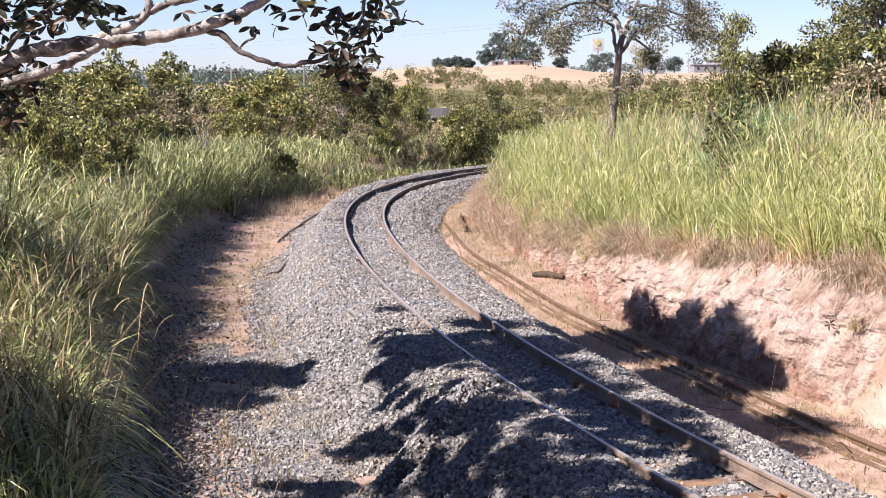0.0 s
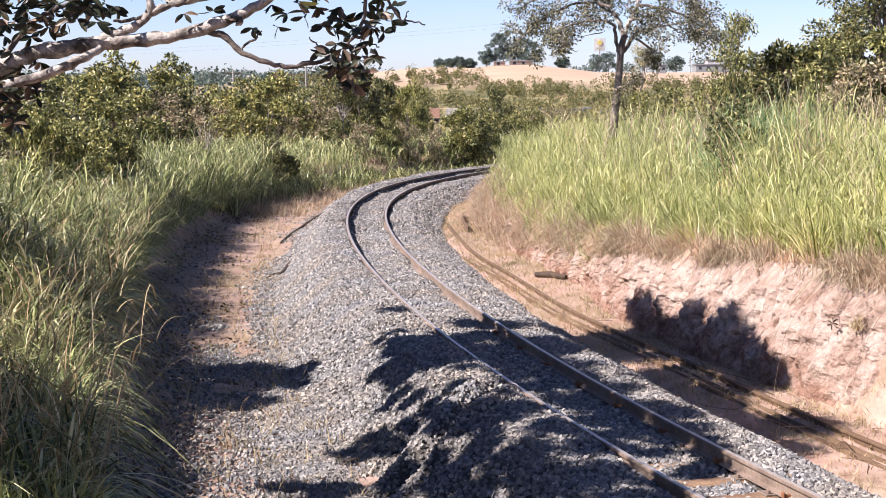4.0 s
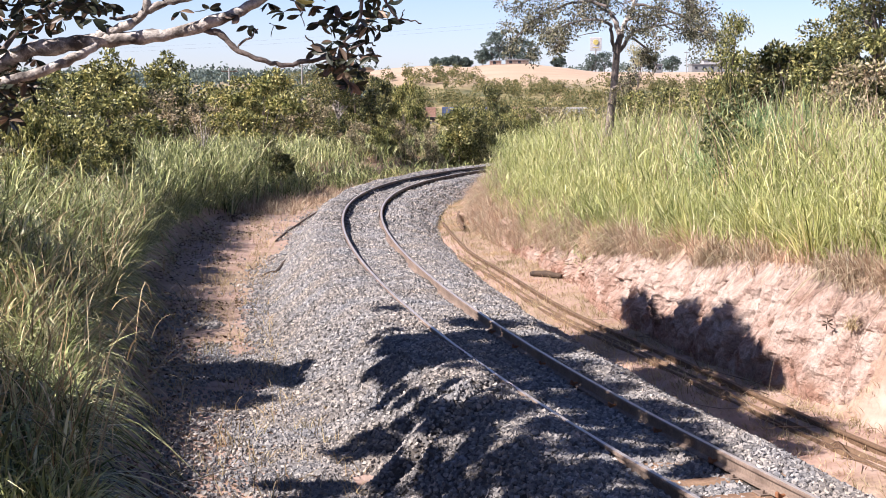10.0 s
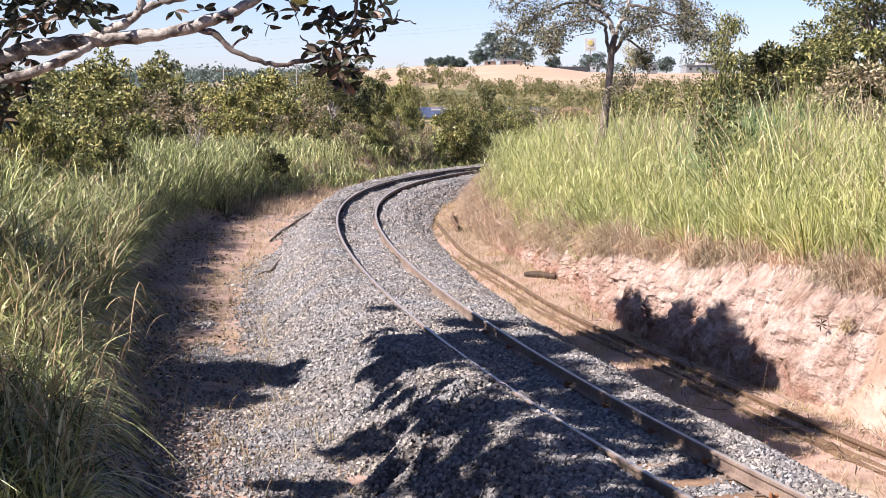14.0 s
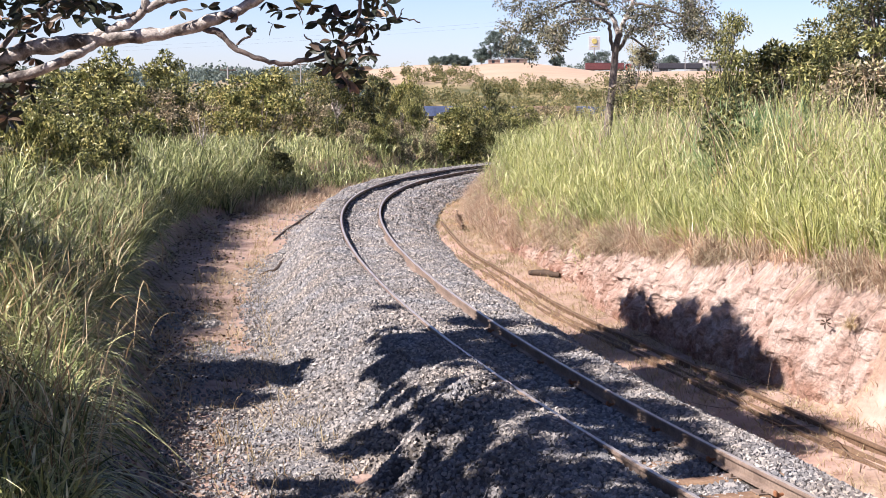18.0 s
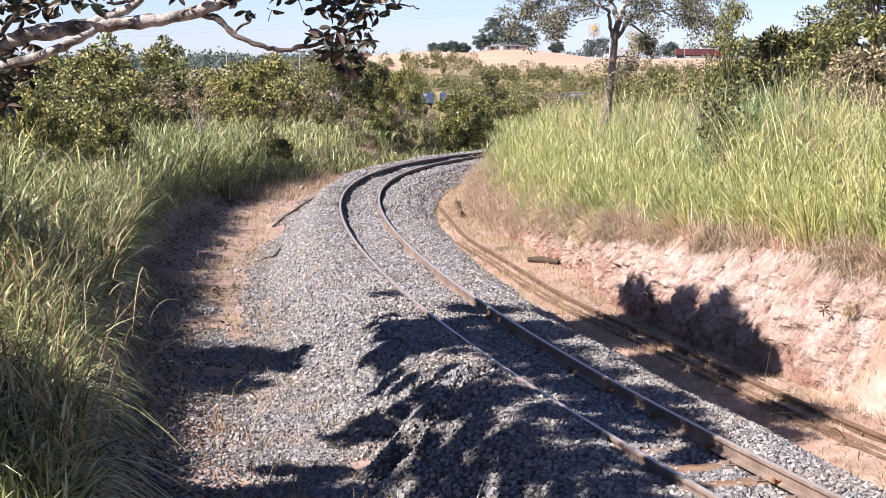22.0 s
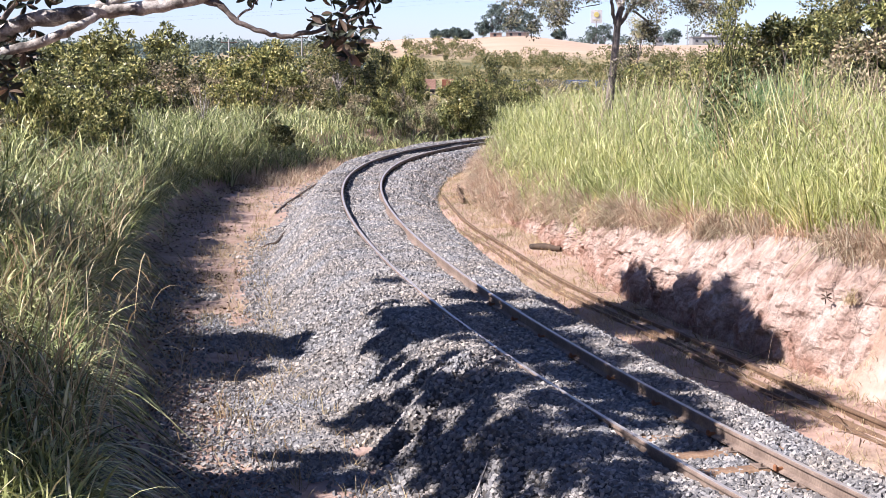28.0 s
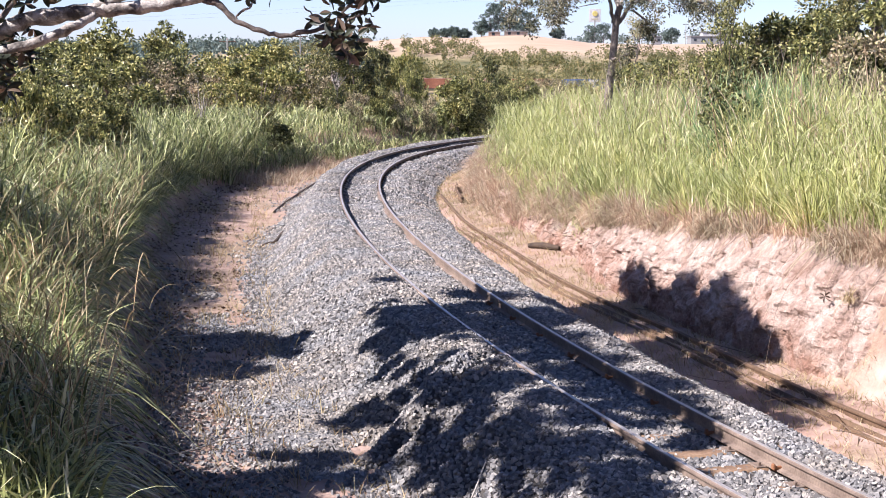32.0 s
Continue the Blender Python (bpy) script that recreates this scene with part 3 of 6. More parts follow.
def sleepers():
    rng = np.random.default_rng(7)
    bm = box_bm(2.0, 0.22, 0.16, (0, 0, -0.08), 0.018)
    first = bpy.data.meshes.new("sleeper")
    bm.to_mesh(first)
    bm.free()
    first.materials.append(M_SLEEPER)
    plate = box_bm(0.30, 0.17, 0.018, (0, 0, 0.009), 0.004)
    for sx in (-0.105, 0.105):
        b2 = box_bm(0.03, 0.03, 0.05, (sx, 0.045 * (1 if sx > 0 else -1), 0.03), 0.006)
        tmp = bpy.data.meshes.new("tmp")
        b2.to_mesh(tmp)
        b2.free()
        plate.from_mesh(tmp)
        bpy.data.meshes.remove(tmp)
    pm = bpy.data.meshes.new("tie_plate")
    plate.to_mesh(pm)
    plate.free()
    pm.materials.append(M_RUST)
    y, k = 9.0, 0
    while y < 32:
        p, t = line(0, y, y, 1)
        s = new("sleeper", first)
        a = math.degrees(math.atan2(-t[0, 0], t[0, 1])) + rng.normal(0, 1.2)
        s.matrix_basis = pose(p[0, 0] + rng.normal(0, 0.02), p[0, 1], -0.170, 0, 0, a)
        tagged(s, "weathered brown timber sleeper half buried in crushed stone", "sleeper", group="sleepers under the track")
        if y < 30:
            for side in (-0.5, 0.5):
                pl = under("tie_plate", pm, s)
                pl.matrix_basis = pose(side, 0, 0.001)
        y += 0.66 + rng.normal(0, 0.03)
        k += 1


sleepers()


def old_rail(y0, y1, u_a, u_b, lean, dz):
    y = np.arange(y0, y1, 0.3)
    p, _ = line(np.interp(y, [16, 45], [u_a, u_b]), y0, y0 + 0.3 * (len(y) - 1) + 0.01, 0.3)
    p = p[:len(y)]
    z = land(p[:, 0], p[:, 1])
    k = np.ones(9) / 9
    z = np.convolve(np.pad(z, 4, mode="edge"), k, "valid")
    ob = new("old_rail", swept("old_rail", RAIL_PROFILE, p, z + dz, M_OLDRAIL, lean))
    if lean == 0 and y0 < 20:
        for k in range(2, 30, 2):
            d = p[k + 1] - p[k]
            bolt = part("bolt", box_bm(0.05, 0.035, 0.035, (-0.03, 0, 0), 0.008), M_OLDRAIL, ob)
            bolt.matrix_basis = pose(p[k, 0], p[k, 1], z[k] + dz - 0.082, 0, 0, math.degrees(math.atan2(-d[0], d[1])))
    return tagged(ob, "long rusty discarded rail lying on the dirt beside the track", "rail", group="discarded rails")


old_rail(13, 44, 3.02, 2.16, 0.0, 0.085)
old_rail(13, 37, 2.66, 1.9, 1.45, 0.015)
old_rail(41, 47, 2.9, 2.62, 0.0, 0.17)


# cutting face: a broken wall of pinkish earth
def cut_bank():
    st = np.concatenate([np.arange(10, 33, 0.035), np.arange(33, 66, 0.08)])
    nv = 44
    X, Y, Z = [], [], []
    yc = np.clip(st, 6, 66)
    s = mid_slope(yc)
    k = 1 / np.sqrt(1 + s * s)
    h = lip(st) + 0.05 + 0.06 * vnoise(st * 1.3, st * 0 + 3.3)
    foot = np.interp(st, [10, 17, 19, 22, 27, 30, 34, 40, 60], [4.1, 3.9, 3.45, 3.15, 3.2, 3.5, 3.45, 3.0, 2.9])
    depth = np.interp(st, [10, 24, 30, 40], [0.75, 0.75, 0.5, 0.8])
    for tt in np.linspace(0, 1, nv):
        row = np.full(len(st), tt)
        mid = math.sin(math.pi * min(1, tt * 0.93 + 0.05))
        # upright gullies, broken ledges and crumbs
        gully = np.abs(vnoise(st * 1.6, row * 0.7, 3)) * 0.34 - 0.06
        ledge = 0.16 * vnoise(st * 2.4 + 40, row * 5.0, 4, 0.6)
        crumb = 0.085 * vnoise(st * 9.0, row * 16.0, 3, 0.6)
        u = foot + depth * (0.2 * tt + 0.8 * tt ** 2.0) - (gully * mid - 0.03) + (ledge * mid + crumb * (0.4 + 0.6 * mid))
        X.append(mid_x(yc) + u * k), Y.append(st - u * s * k)
        Z.append(-0.50 + (h + 0.50) * tt ** 0.9 + 0.03 * vnoise(st * 7, row * 12 + 9, 3) * mid)
    X.append(mid_x(yc) + 5.3 * k), Y.append(st - 5.3 * s * k), Z.append(lip(st) + 0.02)
    ob = new("earth_bank", sheet("earth_bank", np.array(X).T, np.array(Y).T, np.array(Z).T, M_BANK, False))
    return tagged(ob, "eroded pinkish earth face of the railway cutting", "bank", kind="structure")


cut_bank()


# ================= grass =================
def on_track(rng, n, y0, y1, u0, u1, power=1.0):
    st = rng.uniform(y0, y1, n)
    f = rng.uniform(0, 1, n) ** power
    lo = np.interp(st, *u0) if isinstance(u0, tuple) else u0
    hi = np.interp(st, *u1) if isinstance(u1, tuple) else u1
    u = lo + (hi - lo) * f
    yc = np.clip(st, 6, 66)
    s = mid_slope(yc)
    k = 1 / np.sqrt(1 + s * s)
    x, y = mid_x(yc) + s * (st - yc) + u * k, st - u * s * k
    return x, y, u, st


def tussocks(name, mat, label, x, y, per, height, width, seed, lean=0.35, seg=4, spread=0.16, bias=(0, 0), radius=0.16, droop=0.35, leafy=0.0):
    """Grass that grows in tufts: the blades of a tuft fan out from one foot."""
    rng = np.random.default_rng(seed)
    n = len(x)
    z = land(x, y)
    hh = np.broadcast_to(height, (n,)) * rng.uniform(0.7, 1.15, n)
    if leafy:
        # stands of taller and lower tufts with gaps between
        lump = vnoise(x * 0.9 + 3, y * 0.6 + 8, 3)
        hh = hh * (1 + 0.45 * lump)
        hh = np.where(vnoise(x * 1.7 + 60, y * 1.2, 2) < -0.42, hh * 0.4, hh)
    a = rng.uniform(0, 2 * np.pi, n * per)
    rr = np.sqrt(rng.uniform(0, 1, n * per))
    X = np.repeat(x, per) + np.cos(a) * rr * radius
    Y = np.repeat(y, per) + np.sin(a) * rr * radius
    Z = np.repeat(z, per) - 0.03
    ln = np.stack([np.cos(a), np.sin(a)], 1) * (lean * rr)[:, None] + np.array(bias)
    H = np.repeat(hh, per) * rng.uniform(0.45, 1.1, n * per)
    if leafy:
        # a third are upright stems, the rest leaf blades that spring from them at all heights
        stem = rng.random(n * per) < 0.17
        up = np.where(stem, 0, rng.uniform(0.0, 0.78, n * per)) * np.repeat(hh, per)
        X, Y, Z = X + ln[:, 0] * up * 0.6, Y + ln[:, 1] * up * 0.6, Z + up
        H = np.where(stem, np.repeat(hh, per) * rng.uniform(0.6, 1.05, n * per), rng.uniform(0.3, 0.85, n * per) * leafy)
        th = rng.uniform(0, 2 * np.pi, n * per)
        ln = np.where(stem[:, None], ln * 0.6, np.stack([np.cos(th), np.sin(th)], 1) * rng.uniform(0.25, 1.3, (n * per, 1)))
        droop = np.where(stem, 0.3, 0.66)[:, None]
    v, q = blades(rng, np.stack([X, Y, Z], 1), H, ln, np.full(n * per, width) * rng.uniform(0.6, 1.3, n * per), seg, droop, spread)
    ob = new(name, mesh_np(name, v, q, mat))
    return tagged(ob, label, "grass", kind="stuff")


def bank_point(st, t):
    """A place on the cutting's face: t from its foot (0) to its lip (1)."""
    foot = np.interp(st, [10, 17, 19, 22, 27, 30, 34, 40, 60], [4.1, 3.9, 3.45, 3.15, 3.2, 3.5, 3.45, 3.0, 2.9])
    depth = np.interp(st, [10, 24, 30, 40], [0.75, 0.75, 0.5, 0.8])
    u = foot + depth * (0.2 * t + 0.8 * t ** 2)
    s = mid_slope(np.clip(st, 6, 66))
    k = 1 / np.sqrt(1 + s * s)
    return mid_x(np.clip(st, 6, 66)) + u * k, st - u * s * k, -0.50 + (lip(st) + 0.55) * t ** 0.9, np.stack([-k, s * k], 1)


def face_grass(seed, n, per):
    """Dry grass on the cutting's face: all over it where it slopes gently, in bunches under the lip where it is steep."""
    rng = np.random.default_rng(seed)
    st = np.where(rng.random(n) < 0.72, rng.uniform(26, 62, n), rng.uniform(14, 27, n))
    low = np.interp(st, [14, 24, 28, 32, 37], [0.86, 0.84, 0.78, 0.5, 0.0])
    t = low + (1.0 - low) * rng.uniform(0, 1, n)
    keep = vnoise(st * 1.6, t * 2 + 5, 3) > np.interp(st, [14, 24, 30], [0.12, 0.0, -0.4])
    st, t = st[keep], t[keep]
    n = len(st)
    x, y, z, out = bank_point(st, t)
    X, Y, Z = (np.repeat(a, per) + rng.normal(0, 0.06, n * per) * f for a, f in ((x, 1), (y, 1), (z, 0.4)))
    ln = np.repeat(out, per, 0) * rng.uniform(0.0, 0.6, (n * per, 1)) + rng.normal(0, 0.35, (n * per, 2))
    v, q = blades(rng, np.stack([X, Y, Z], 1), rng.uniform(0.2, 0.65, n * per), ln, np.full(n * per, 0.014), 4, 0.8, 0.1)
    tagged(new("dry_grass", mesh_np("dry_grass", v, q, M_DRY)), "dry brown grass clinging to the cutting's face", "grass", kind="stuff")


def hanging(name, mat, label, seed, n, y0, y1, per, length, width):
    """Dry grass rooted along the cutting's lip, that hangs down over its face."""
    rng = np.random.default_rng(seed)
    st = rng.uniform(y0, y1, n)
    lump = vnoise(st * 1.1 + 7, st * 0 + 2.5, 3)
    clumpy = lump * 2.2 + rng.normal(0, 0.3, n) > -0.55
    st = st[clumpy]
    n = len(st)
    face = np.interp(st, [10, 17, 19, 22, 27, 30, 34, 40, 60], [4.1, 3.9, 3.45, 3.15, 3.2, 3.5, 3.45, 3.0, 2.9]) + np.interp(st, [10, 24, 30, 40], [0.75, 0.75, 0.5, 0.8])
    u = face + rng.uniform(-0.12, 0.55, n)
    s = mid_slope(np.clip(st, 6, 66))
    k = 1 / np.sqrt(1 + s * s)
    x, y = mid_x(np.clip(st, 6, 66)) + u * k, st - u * s * k
    z = lip(st) + 0.03 - np.clip(face - u, 0, 1) * 1.2
    X, Y, Z = (np.repeat(a, per) + rng.normal(0, 0.07, n * per) * f for a, f in ((x, 1), (y, 1), (z, 0.3)))
    out = -np.stack([np.repeat(k, per), np.repeat(-s * k, per)], 1)
    ln = out * rng.uniform(-0.3, 0.55, (n * per, 1)) + rng.normal(0, 0.42, (n * per, 2))
    v, q = blades(rng, np.stack([X, Y, Z], 1), length * np.repeat(1 + 0.9 * np.clip(lump[clumpy], -0.4, 1), per) * rng.uniform(0.4, 1.3, n * per), ln, np.full(n * per, width), 4, 1.15, 0.1)
    ob = new(name, mesh_np(name, v, q, mat))
    return tagged(ob, label, "grass", kind="stuff")


def grow():
    r = np.random.default_rng(21)
    # on top of the cutting
    x, y, u, st = on_track(r, 2900, 15, 60, ([15, 22, 30, 60], [4.7, 4.25, 3.8, 3.5]), 11.0, 1.3)
    tussocks("tall_grass", M_GRASS_R, "tall light green grass growing on top of the cutting", x, y, 54,
             np.interp(st, [15, 30, 45, 60], [2.4, 2.3, 1.9, 1.5]) * np.interp(u - np.interp(st, [15, 22, 30, 60], [5.0, 4.5, 4.0, 3.7]), [-0.4, 0.9], [0.4, 1.0]) ** np.interp(st, [36, 42], [1.0, 0.25]), 0.0165, 31, 0.4, 4, 0.12, (0, 0), 0.2, 0.42, 0.56)
    x = r.uniform(5.1, 6.3, 150)
    y = r.uniform(27, 30, 150)
    tussocks("bluish_grass", M_GRASS_BLUE, "bluish green tall grass patch on the cutting", x, y, 40, 2.4, 0.018, 32, 0.5, 4, 0.12, (0, 0), 0.2, 0.4, 1.0)
    x, y, u, st = on_track(r, 520, 15, 40, 5.0, 8.0)
    tussocks("grass_stalks", M_DRY, "tall straw-coloured seed stalks above the grass", x, y, 3, 2.7, 0.022, 39, 0.2, 4, 0.1)
    # stout tufts that fan out on the very edge
    x, y, u, st = on_track(r, 90, 15, 54, ([15, 22, 30, 60], [4.75, 4.2, 4.0, 3.7]), ([15, 60], [5.1, 4.4]))
    tussocks("fountain_grass", M_GRASS_R, "stout pale green grass tufts fanning out on the cutting's edge", x, y, 130,
             np.interp(st, [15, 30, 60], [1.35, 1.2, 0.9]), 0.02, 48, 0.5, 5, 0.12, (-0.06, -0.03), 0.14, 0.5)
    # dry fringe over the lip
    hanging("dry_grass", M_DRY, "reddish brown dry grass hanging over the cutting's edge", 33, 2300, 13, 62, 14, 0.55, 0.014)
    face_grass(44, 1900, 12)
    x, y, u, st = on_track(r, 1100, 14, 60, ([14, 22, 30, 60], [4.6, 4.2, 3.8, 3.5]), ([14, 60], [5.6, 4.9]))
    tussocks("dry_grass", M_DRY, "brown dry undergrowth at the foot of the tall grass", x, y, 10, 0.5, 0.016, 43, 0.8, 4, 0.35, (-0.1, -0.05), 0.2, 0.6)
    # thin yellow straw in the ditch
    x, y, u, st = on_track(r, 3900, 13, 58, ([15, 40, 58], [2.05, 1.8, 1.6]), ([13, 17, 20, 58], [4.3, 3.9, 3.5, 3.3]))
    tussocks("straw_grass", M_STRAW, "thin yellow straw in the ditch beside the track", x, y, 8, 0.16, 0.010, 34, 0.9, 3, 0.4)
    # left side
    x, y, u, st = on_track(r, 1250, 13.5, 31, ([13, 22, 31], [-5.9, -5.7, -5.35]), -9.8, 1.1)
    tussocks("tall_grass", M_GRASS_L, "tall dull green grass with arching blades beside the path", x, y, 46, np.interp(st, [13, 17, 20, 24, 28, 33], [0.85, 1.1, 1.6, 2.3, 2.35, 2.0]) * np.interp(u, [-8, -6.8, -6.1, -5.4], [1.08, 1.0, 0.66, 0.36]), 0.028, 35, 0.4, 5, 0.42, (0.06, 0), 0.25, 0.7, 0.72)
    x, y, u, st = on_track(r, 620, 13.5, 33, ([13, 22, 31], [-5.8, -5.6, -5.3]), -9.0, 1.3)
    tussocks("dead_grass", M_STRAW, "dead straw-coloured blades among the tall grass", x, y, 7, 2.1, 0.014, 46, 0.6, 5, 0.25, (0.3, 0), 0.25, 0.7, 0.8)
    x, y, u, st = on_track(r, 560, 13, 31, ([13, 20, 25, 31], [-5.85, -5.7, -5.4, -5.15]), -6.5)
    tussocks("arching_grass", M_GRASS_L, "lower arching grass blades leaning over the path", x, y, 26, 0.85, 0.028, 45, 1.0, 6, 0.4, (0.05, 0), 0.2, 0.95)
    x, y, u, st = on_track(r, 2100, 30, 80, ([29, 46, 52, 60, 80], [-5.2, -5.1, -4.7, -4.0, -3.8]), -11.0, 1.2)
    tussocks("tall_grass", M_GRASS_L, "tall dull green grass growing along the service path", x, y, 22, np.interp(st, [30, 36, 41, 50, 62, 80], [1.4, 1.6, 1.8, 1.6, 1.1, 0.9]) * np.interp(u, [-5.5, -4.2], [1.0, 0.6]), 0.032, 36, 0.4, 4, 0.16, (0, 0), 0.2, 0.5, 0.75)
    x, y, u, st = on_track(r, 620, 27, 54, ([27, 36, 54], [-5.25, -5.2, -5.1]), -6.6)
    tussocks("tall_grass", M_GRASS_L, "thick dull green grass at the edge of the path", x, y, 30, 1.75, 0.028, 51, 0.45, 4, 0.16, (0.05, 0), 0.22, 0.5, 0.7)
    x, y, u, st = on_track(r, 700, 30, 58, ([30, 36, 58], [-5.2, -5.15, -5.0]), -5.9)
    tussocks("arching_grass", M_GRASS_L, "low pale green grass arching over the path's edge", x, y, 22, 0.95, 0.02, 49, 0.7, 5, 0.25, (0.15, -0.1), 0.2, 0.85)
    # low dry tufts on the path
    x, y, u, st = on_track(r, 900, 14, 70, -4.9, -2.3)
    tussocks("dry_tufts", M_STRAW, "small dry grass tufts on the dirt path", x, y, 8, 0.32, 0.012, 37, 0.9, 3, 0.4)
    # scrub grass round the outside of the curve
    x, y = r.uniform(-25, 14, 2200), r.uniform(70, 110, 2200)
    tussocks("rough_grass", M_GRASS_L, "rough mixed green and straw grass outside the curve", x, y, 12, 0.75, 0.045, 38, 0.5, 3)
    x, y, u, st = on_track(r, 1500, 50, 82, -6.0, -2.9)
    tussocks("dry_tufts", M_DRY, "knee-high dry brown grass beside the curve", x, y, 9, 0.5, 0.02, 41, 0.8, 3, 0.4)


grow()


# ================= trees and bushes =================
def tree(name, label, seed, height, spread, trunk_r, stem, n_clumps, per, leaf, mat, bark, clump=0.35, low=0.25, flat=1.0, category="tree"):
    """A trunk, limbs to clumps of leaves, and an uneven crown; it stands at its own origin."""
    rng = np.random.default_rng(seed)
    top = new(name)
    tagged(top, label, category)
    fork = np.array([rng.normal(0, 0.05) * height, rng.normal(0, 0.05) * height, stem * height])
    wob = np.array([rng.normal(0, 0.03) * height, rng.normal(0, 0.03) * height, 0.5 * stem * height])
    v, q = tube(spline([(0, 0, -0.15), wob, fork], 7), np.linspace(trunk_r, trunk_r * 0.7, 7), 8)
    under("trunk", mesh_np("trunk", v, q, bark, True), top)
    limbs, cl = [], []
    for k in range(n_clumps):
        a = 2.399 * k + rng.normal(0, 0.4)
        f = math.sqrt((k + 0.5) / n_clumps)
        zt = rng.uniform(low, 1.0)
        prof = math.sin(math.pi * (0.18 + 0.74 * (zt - low) / (1 - low))) ** flat
        rad = spread * 0.5 * f * prof * rng.uniform(0.75, 1.2)
        c = np.array([math.cos(a) * rad, math.sin(a) * rad, zt * height * rng.uniform(0.93, 1.04)])
        cl.append(c)
        m = fork * 0.45 + c * 0.55 + np.array([0, 0, -0.06 * height])
        if k % 2 == 0 or n_clumps < 14:
            limbs.append(tube(spline([fork * rng.uniform(0.75, 1), m, c], 6), np.linspace(trunk_r * 0.45, trunk_r * 0.08, 6), 5))
    for v, q in limbs:
        under("limb", mesh_np("limb", v, q, bark, True), top)
    cl = np.array(cl)
    ci = rng.integers(0, len(cl), n_clumps * per)
    g = rng.normal(size=(len(ci), 3))
    g = unit(g) * rng.uniform(0.2, 1, (len(ci), 1)) ** 0.6
    size = clump * rng.uniform(0.7, 1.3, len(cl))
    pos = cl[ci] + g * size[ci][:, None] * np.array([1, 1, 0.75])
    pos[:, 2] = np.maximum(pos[:, 2], 0.05)
    v, q = leaves(rng, pos, leaf, 0.5, g + rng.normal(size=g.shape) * 0.6)
    under("crown", mesh_np("crown", v, q, mat), top)
    return top


def put(ob, x, y, turn=0.0, size=1.0, sink=0.0, label=""):
    wide, tall = size if isinstance(size, tuple) else (size, size)
    m = Matrix.LocRotScale((x, y, float(land([x], [y])[0]) - sink), Euler((0, 0, radians(turn))), (wide, wide, tall))
    ob.matrix_basis = m
    if label:
        tagged(ob, label)
    return ob


def again(ob, x, y, turn, size, label=""):
    c = copy_thing(ob, Matrix.Identity(4))
    return put(c, x, y, turn, size, 0, label)


